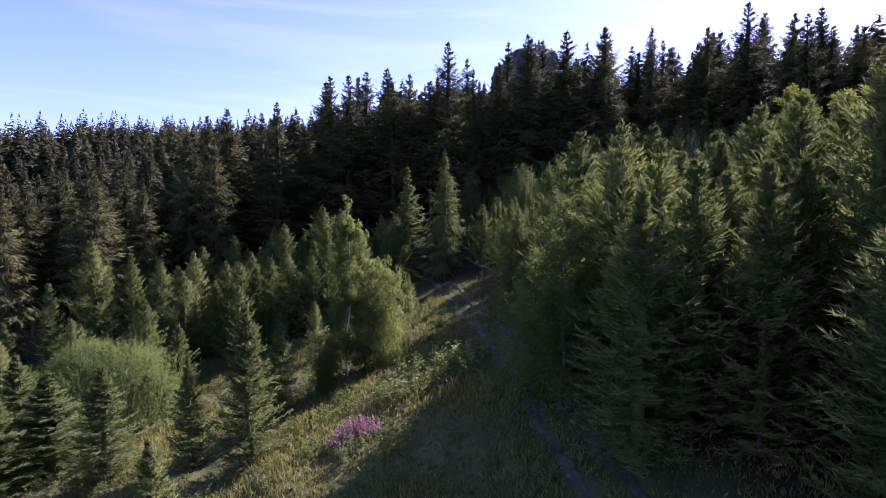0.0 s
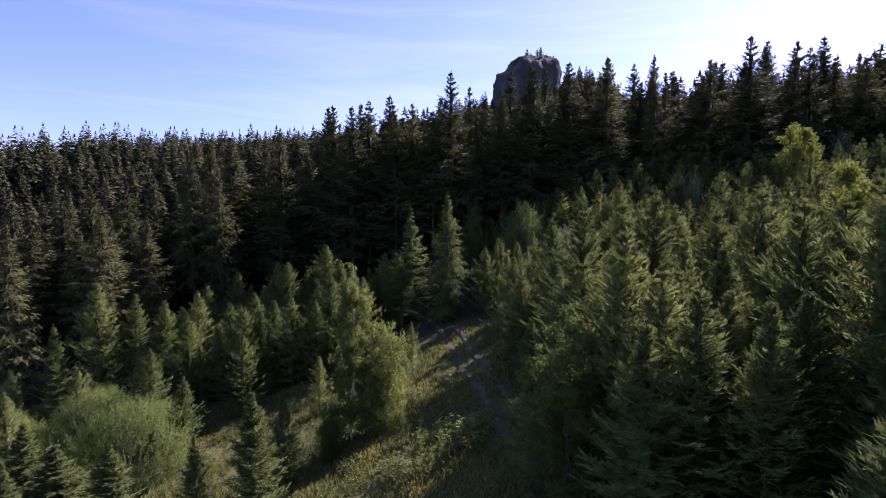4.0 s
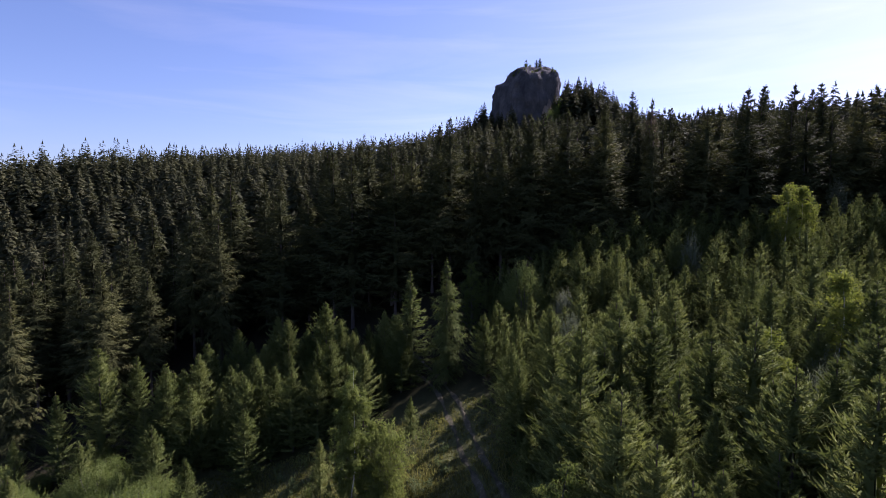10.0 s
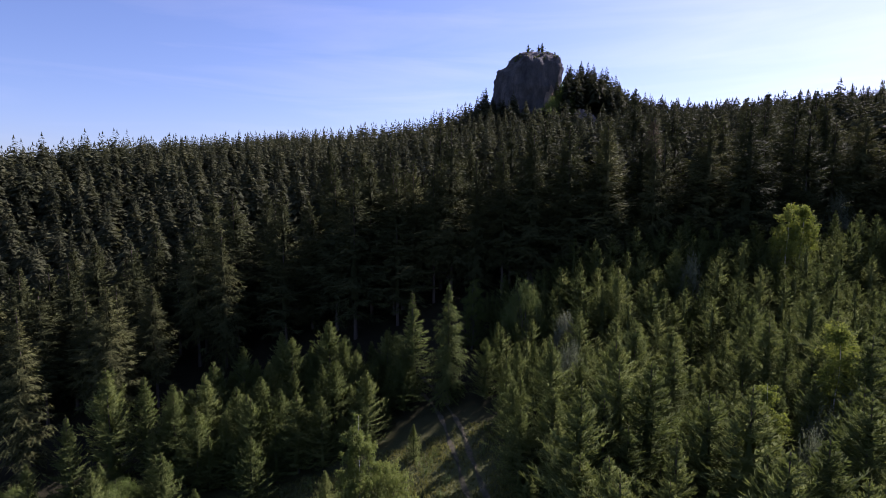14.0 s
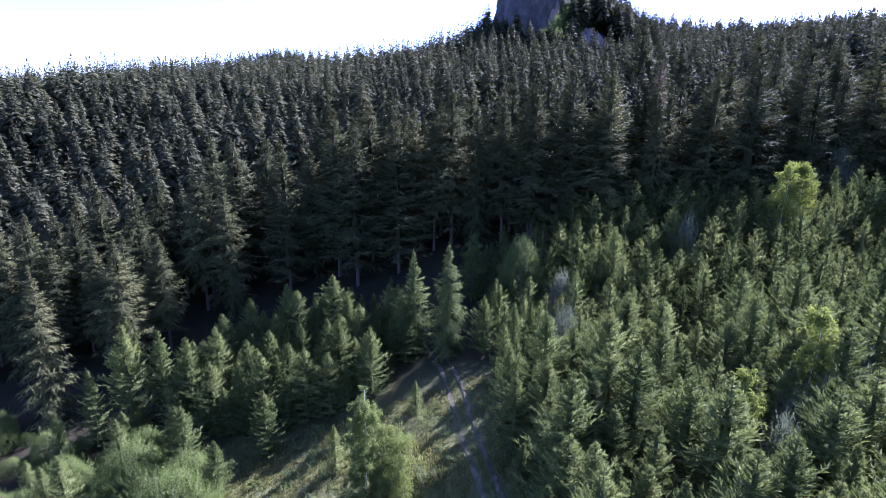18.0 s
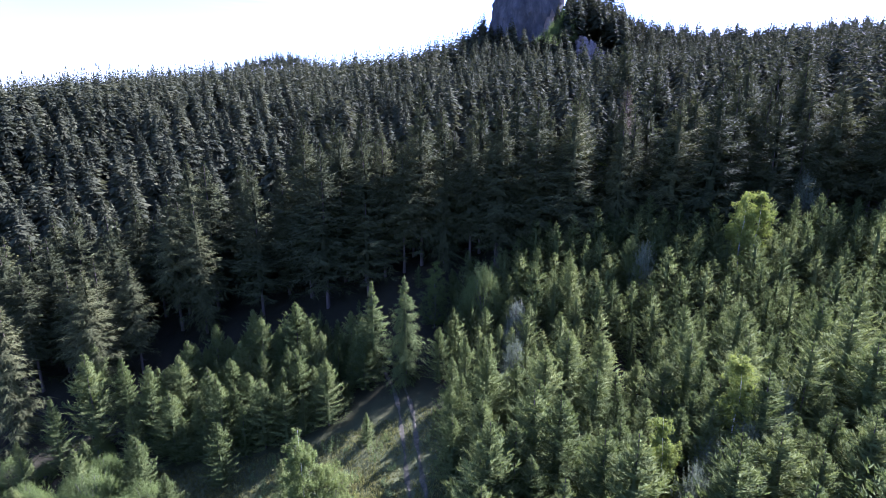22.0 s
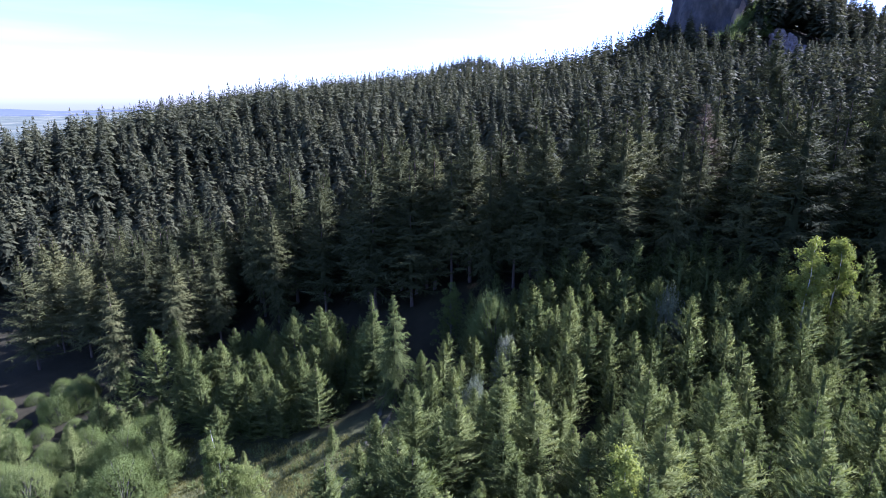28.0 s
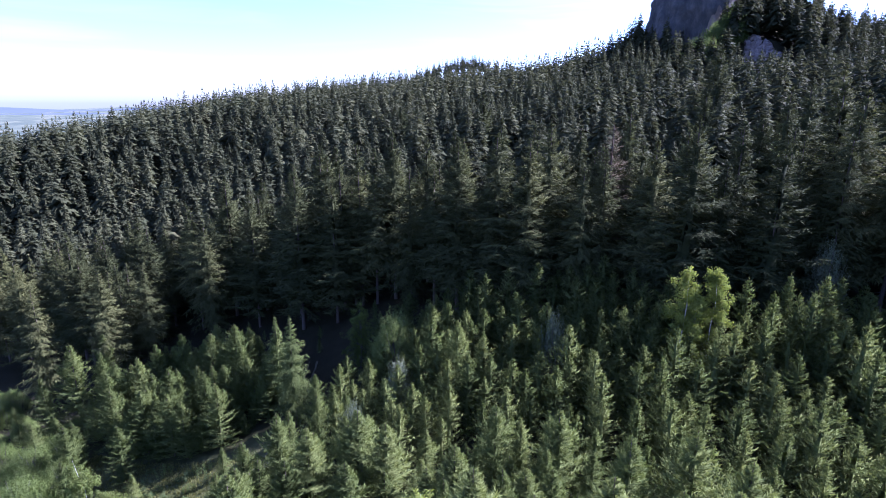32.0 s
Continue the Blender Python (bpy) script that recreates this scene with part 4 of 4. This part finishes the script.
# ---- crag ----
def make_crag():
    rng = np.random.default_rng(31)
    nu, nv = 96, 44
    a = np.linspace(0, 2 * np.pi, nu, endpoint=False)
    w = np.linspace(0, 1, nv)
    A, W = np.meshgrid(a, w)
    top = np.clip((W - 0.7) / 0.3, 0, 1)
    prof = np.where(W < 0.7, 1.06 - 0.10 * W / 0.7, 0.96 * np.sqrt(np.clip(1 - top ** 2.0, 0, 1)))
    rx, ry = 22.5 * prof, 24 * prof
    X, Y, Z = rx * np.cos(A) + 8 * top ** 1.5, ry * np.sin(A), 60 * W
    N = np.zeros_like(X)
    for j in range(nv):
        for i in range(nu):
            p = Vector((X[j, i], Y[j, i], Z[j, i] * 0.45))
            N[j, i] = 3.2 * noise.noise(p * 0.07) + 2.0 * noise.noise(p * 0.22) + 1.3 * noise.turbulence(p * 0.45, 3, False) + 1.2 * abs(noise.noise(Vector((p.x * 0.3, p.y * 0.3, p.z * 0.06))))
    X += np.cos(A) * N * np.clip(prof * 1.5, 0, 1)
    Y += np.sin(A) * N * np.clip(prof * 1.5, 0, 1)
    Z += N * 0.35 * (W > 0.7)
    v = np.stack([X, Y, Z], -1).reshape(-1, 3)
    i, j = np.meshgrid(np.arange(nu), np.arange(nv - 1))
    f = np.stack([j * nu + i, j * nu + (i + 1) % nu, (j + 1) * nu + (i + 1) % nu, (j + 1) * nu + i], -1).reshape(-1, 4)
    ob = new("crag", mesh_np("crag", v, f, M_ROCK))
    ob.location = (CRAG_X, CRAG_Y, CRAG_Z)
    tagged(ob, "steep dark rock crag rising above the forest", "rock")
    # a paler buttress at its sunlit corner
    zs = np.linspace(0, 1, 26)
    a = np.linspace(0, 2 * np.pi, 22, endpoint=False)
    rib = []
    for t in zs:
        rad = 6.5 * (1 - t) ** 0.6 + 0.4
        for q in a:
            p = Vector((math.cos(q) * 3, math.sin(q) * 3, t * 9))
            k = rad * (1 + 0.35 * noise.noise(p * 0.5) + 0.25 * noise.noise(p * 1.3))
            rib.append((math.cos(q) * k, math.sin(q) * k * 0.8 + 6 * t, 36 * t))
    i, j = np.meshgrid(np.arange(22), np.arange(25))
    f = np.stack([j * 22 + i, j * 22 + (i + 1) % 22, (j + 1) * 22 + (i + 1) % 22, (j + 1) * 22 + i], -1).reshape(-1, 4)
    child("buttress", mesh_np("buttress", rib, f, M_TAN), ob, "pale tan weathered rock face").location = (66 - CRAG_X, 347 - CRAG_Y, 62 - CRAG_Z)
    return ob


make_crag()
CRAG_TREE = [Kind(leafy("crag_tree", 110 + i, 7, 2.6, M_WILLOW, M_GBARK, 0.12, 700, 0.7, low=0.05, limbs=10, stems=2, clumps=36), 7, "stunted tree clinging to the top of the rock crag", "tree", "trees on the crag") for i in range(2)]
CRAG_SPRUCE = Kind(spruce("crag_spruce", 114, 9, 0.5, 2.4, 12, 6, 2, 0.45, 1.0, M_OLD, 0.12, shape=0.7, up=(0.6, -0.2), hang=0.2), 9, "small dark spruce on the top of the rock crag", "tree", "trees on the crag")


def on_crag(kind, x, y, z, h):
    """Stand a tree on the rock at the given height above sea of trees."""
    ob = kind.put(x, y, h=h)
    ob.matrix_basis = Matrix.Translation((0, 0, z - gz(x, y))) @ ob.matrix_basis
    return ob


bpy.context.view_layer.update()
_rock = bpy.data.objects["crag"]
_inv = _rock.matrix_world.inverted()
for n in range(64):
    a, q = RNG.uniform(0, 6.28), math.sqrt(RNG.uniform(0, 1))
    x, y = CRAG_X + 5 + 20 * q * math.cos(a), CRAG_Y + 21 * q * math.sin(a)
    hit, spot, _n, _i = _rock.ray_cast(_inv @ Vector((x, y, 300)), Vector((0, 0, -1)))
    if hit:
        z = (_rock.matrix_world @ spot).z - 0.5
        if z > 104:
            if q < 0.4 and n % 2:
                on_crag(CRAG_SPRUCE, x, y, z, RNG.uniform(5, 8))
            else:
                on_crag(CRAG_TREE[n % 2], x, y, z, RNG.uniform(3.0, 5.5))

HILL_TREE = [Kind(shoot_bush("beech", 120 + i, 17, 5.6, M_WILLOW, 1300, 9, 0.55, stems=8, spread=0.8, tuft=2.2), 17, "light green beech among the dark spruces of the hill", "tree", "beeches on the hill") for i in range(2)]
for i, (x, y, h) in enumerate(((57.6, 116, 20), (51, 118, 19), (64, 119, 19.5), (62, 336, 19), (57, 332, 17), (66, 338, 20), (70, 344, 17), (52, 328, 15), (63, 329, 17), (74, 348, 20), (48, 330, 14))):
    HILL_TREE[i % 2].put(x, y, h=h)
YBIRCH[0].put(35.6, 101.5, 36.2, fat=0.8, label="small sunlit yellow-green beech among tall dark spruces")


def make_talus():
    """A fan of broken rock below the crag: a bare sheet with loose blocks on it."""
    rng = np.random.default_rng(41)
    parts = []
    cube = np.array([(-1, -1, -1), (1, -1, -1), (1, 1, -1), (-1, 1, -1), (-1, -1, 1), (1, -1, 1), (1, 1, 1), (-1, 1, 1)], float) * 0.5
    quads = np.array([(0, 3, 2, 1), (4, 5, 6, 7), (0, 1, 5, 4), (1, 2, 6, 5), (2, 3, 7, 6), (3, 0, 4, 7)])
    for _ in range(900):
        q = math.sqrt(rng.uniform(0, 1))
        x, y = 84 + 9 * q + (2 + 13 * q) * rng.uniform(-1, 1), 349 - 30 * q + rng.normal(0, 1.2)
        v = cube * rng.uniform(0.6, 2.2, 3) + rng.normal(0, 0.16, (8, 3))
        m = np.array(Euler(rng.uniform(0, 6.28, 3)).to_matrix())
        parts.append((v @ m.T + np.array([x, y, gz(x, y) + 0.3]), quads))
    v, f = joined(parts)
    tagged(new("talus", mesh_np("talus", v, f, M_TALUS)), "grey fan of broken stones below the crag", "rocks", kind="stuff")


make_talus()


def make_backdrop():
    """Pale hills on the horizon, beyond everything else. They glow: haze painted as emission."""
    m = bpy.data.materials.new("glowing_haze_hills")
    m.use_nodes = True
    nt = m.node_tree
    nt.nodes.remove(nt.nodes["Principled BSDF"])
    # the hills emit their hazy blue evenly instead of being lit
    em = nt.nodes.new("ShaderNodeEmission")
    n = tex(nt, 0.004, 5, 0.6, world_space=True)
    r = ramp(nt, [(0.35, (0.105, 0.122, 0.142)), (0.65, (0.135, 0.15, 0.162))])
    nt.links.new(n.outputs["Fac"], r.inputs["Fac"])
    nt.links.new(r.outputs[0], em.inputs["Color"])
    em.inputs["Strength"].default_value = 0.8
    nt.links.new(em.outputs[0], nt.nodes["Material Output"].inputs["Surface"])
    a = np.linspace(0, 2 * np.pi, 241)
    parts = []
    for rad, zt, ph in ((2600, -4, 0.0), (3300, 12, 2.1)):
        top = zt + 13 * np.sin(a * 5 + ph) + 9 * np.sin(a * 13 + 2 * ph) + 5 * np.sin(a * 31 + ph)
        lo = np.stack([rad * np.cos(a), rad * np.sin(a), np.full_like(a, -60)], -1)
        hi = np.stack([(rad + 250) * np.cos(a), (rad + 250) * np.sin(a), top], -1)
        v = np.stack([lo, hi], 1).reshape(-1, 3)
        k = np.arange(240) * 2
        parts.append((v, np.stack([k, k + 2, k + 3, k + 1], -1)))
    v, f = joined(parts)
    tagged(new("backdrop", mesh_np("backdrop", v, f, m)), "hills along the far horizon, pale blue haze painted as a glow", "hills", kind="structure")


make_backdrop()


# ---- meadow ----
def meadow_ok(x, y):
    return (x > -34) & (x < track_x(y) + np.where(y < 24, 8, 4)) & (np.abs(np.abs(x - track_x(y)) - 0.8) > 0.42) & (y > -4) & (y < 62)


def make_grass():
    rng = np.random.default_rng(51)
    n = 86000
    x, y = rng.uniform(-34, 15, n), rng.uniform(-4, 62, n)
    patch = np.array([noise.noise(Vector((a * 0.16, b * 0.16, 0))) for a, b in zip(x, y)])
    ok = meadow_ok(x, y) & (rng.uniform(-0.75, 0.6, n) < patch + 0.25)
    x, y, patch = x[ok], y[ok], patch[ok]
    k = 3
    X, Y = np.repeat(x, k) + rng.normal(0, 0.10, len(x) * k), np.repeat(y, k) + rng.normal(0, 0.10, len(x) * k)
    base = np.stack([X, Y, ground_z(X, Y) - 0.03], -1)
    hgt = np.repeat(0.28 + 0.22 * np.clip(patch, -0.6, 1), k) * rng.uniform(0.6, 1.5, len(X))
    lean = rng.normal(0, 0.34, (len(X), 2)) * hgt[:, None]
    tip = base + np.concatenate([lean, hgt[:, None]], 1)
    v, f = blades(base, tip, np.full(len(X), 0.075) * rng.uniform(0.6, 1.5, len(X)), rng)
    tone = np.repeat(np.clip(0.45 + 0.5 * np.repeat(patch, k) + rng.normal(0, 0.15, len(X)), 0, 1), 4)
    tagged(new("meadow_grass", mesh_np("meadow_grass", v, f, M_GRASS, tone)), "tall yellowing summer grass on the sloping meadow", "grass", kind="stuff")


def herb(name, seed, h, r, stems, mat, flower=None):
    """A clump of upright stems with narrow leaves, and flower spikes where it blooms."""
    rng = np.random.default_rng(seed)
    root = new(name)
    a, q = rng.uniform(0, 6.28, stems), np.sqrt(rng.uniform(0, 1, stems)) * r
    b0 = np.stack([np.cos(a) * q, np.sin(a) * q, np.full(stems, -0.15)], -1)
    hh = h * rng.uniform(0.6, 1.05, stems) * (1 - 0.3 * (q / r) ** 2)
    top = b0 + np.stack([rng.normal(0, 0.12, stems), rng.normal(0, 0.12, stems), hh + 0.15], -1)
    st = joined([tube([p, t], [0.012, 0.005], 3) for p, t in zip(b0, top)])
    child("stalk", mesh_np("stalk", st[0], st[1], M_HERB), root)["kind"] = "stuff"
    m = 16
    u = np.repeat(np.linspace(0.12, 0.95, m)[None], stems, 0) + rng.normal(0, 0.02, (stems, m))
    P = (b0[:, None] + (top - b0)[:, None] * u[..., None]).reshape(-1, 3)
    d = rng.normal(0, 1, P.shape)
    d[:, 2] = np.abs(d[:, 2]) * 0.4
    L = rng.uniform(0.12, 0.26, len(P)) * (h / 1.3)
    v, f = blades(P, P + norm(d) * L[:, None], L * 0.34, rng)
    child("foliage", mesh_np("foliage", v, f, mat), root)["kind"] = "stuff"
    if flower:
        m = 18
        u = np.repeat(np.linspace(0.66, 1.04, m)[None], stems, 0)
        P = (b0[:, None] + (top - b0)[:, None] * u[..., None]).reshape(-1, 3)
        d = norm(rng.normal(0, 1, P.shape)) * (0.11 * (1.25 - np.tile(np.linspace(0, 1, m), stems)))[:, None]
        v, f = blades(P, P + d, np.full(len(P), 0.075), rng)
        child("flower_spike", mesh_np("flower_spike", v, f, flower), root, "magenta-pink flower spikes")["kind"] = "stuff"
    return root


make_grass()
FIREWEED = Kind(herb("fireweed", 61, 1.5, 0.85, 26, M_HERB, M_PINK), 1.5, "clump of pink flowering fireweed in the meadow grass", "flower", "fireweed clumps")
for x, y, h in ((-5.0, 31.2, 1.4), (-5.8, 31.4, 1.25), (-4.4, 31.6, 1.3), (-5.4, 32.0, 1.4), (-6.3, 30.9, 1.0)):
    FIREWEED.put(x, y, h=h)
HERB = [Kind(herb("tall_herb", 63 + i, 1.3, 0.7 + 0.2 * i, 18, (M_HERB, M_WILLOW)[i]), 1.3, "tufted clump of tall weeds in the meadow", "plant", "weed clumps") for i in range(2)]
for x, y, h in ((-3.4, 35.2, 2.0), (-2.7, 36.1, 1.6), (1.6, 37.2, 1.5), (0.6, 36.4, 1.3), (-0.9, 34.8, 1.2), (0.3, 39.0, 1.2), (-1.9, 38.0, 1.1), (-5.0, 29.4, 1.2), (-3.1, 29.5, 1.3), (-2.2, 47.0, 1.4)):
    HERB[RNG.randrange(2)].put(x, y, h=h)
for x, y in scatter(65, (-30, 10, 14, 60), 1.7, lambda x, y: meadow_ok(x, y) & (np.abs(x - track_x(y)) > 1.6), 300):
    HERB[RNG.randrange(2)].put(x, y, h=RNG.uniform(0.5, 1.1), fat=RNG.uniform(0.8, 1.3))
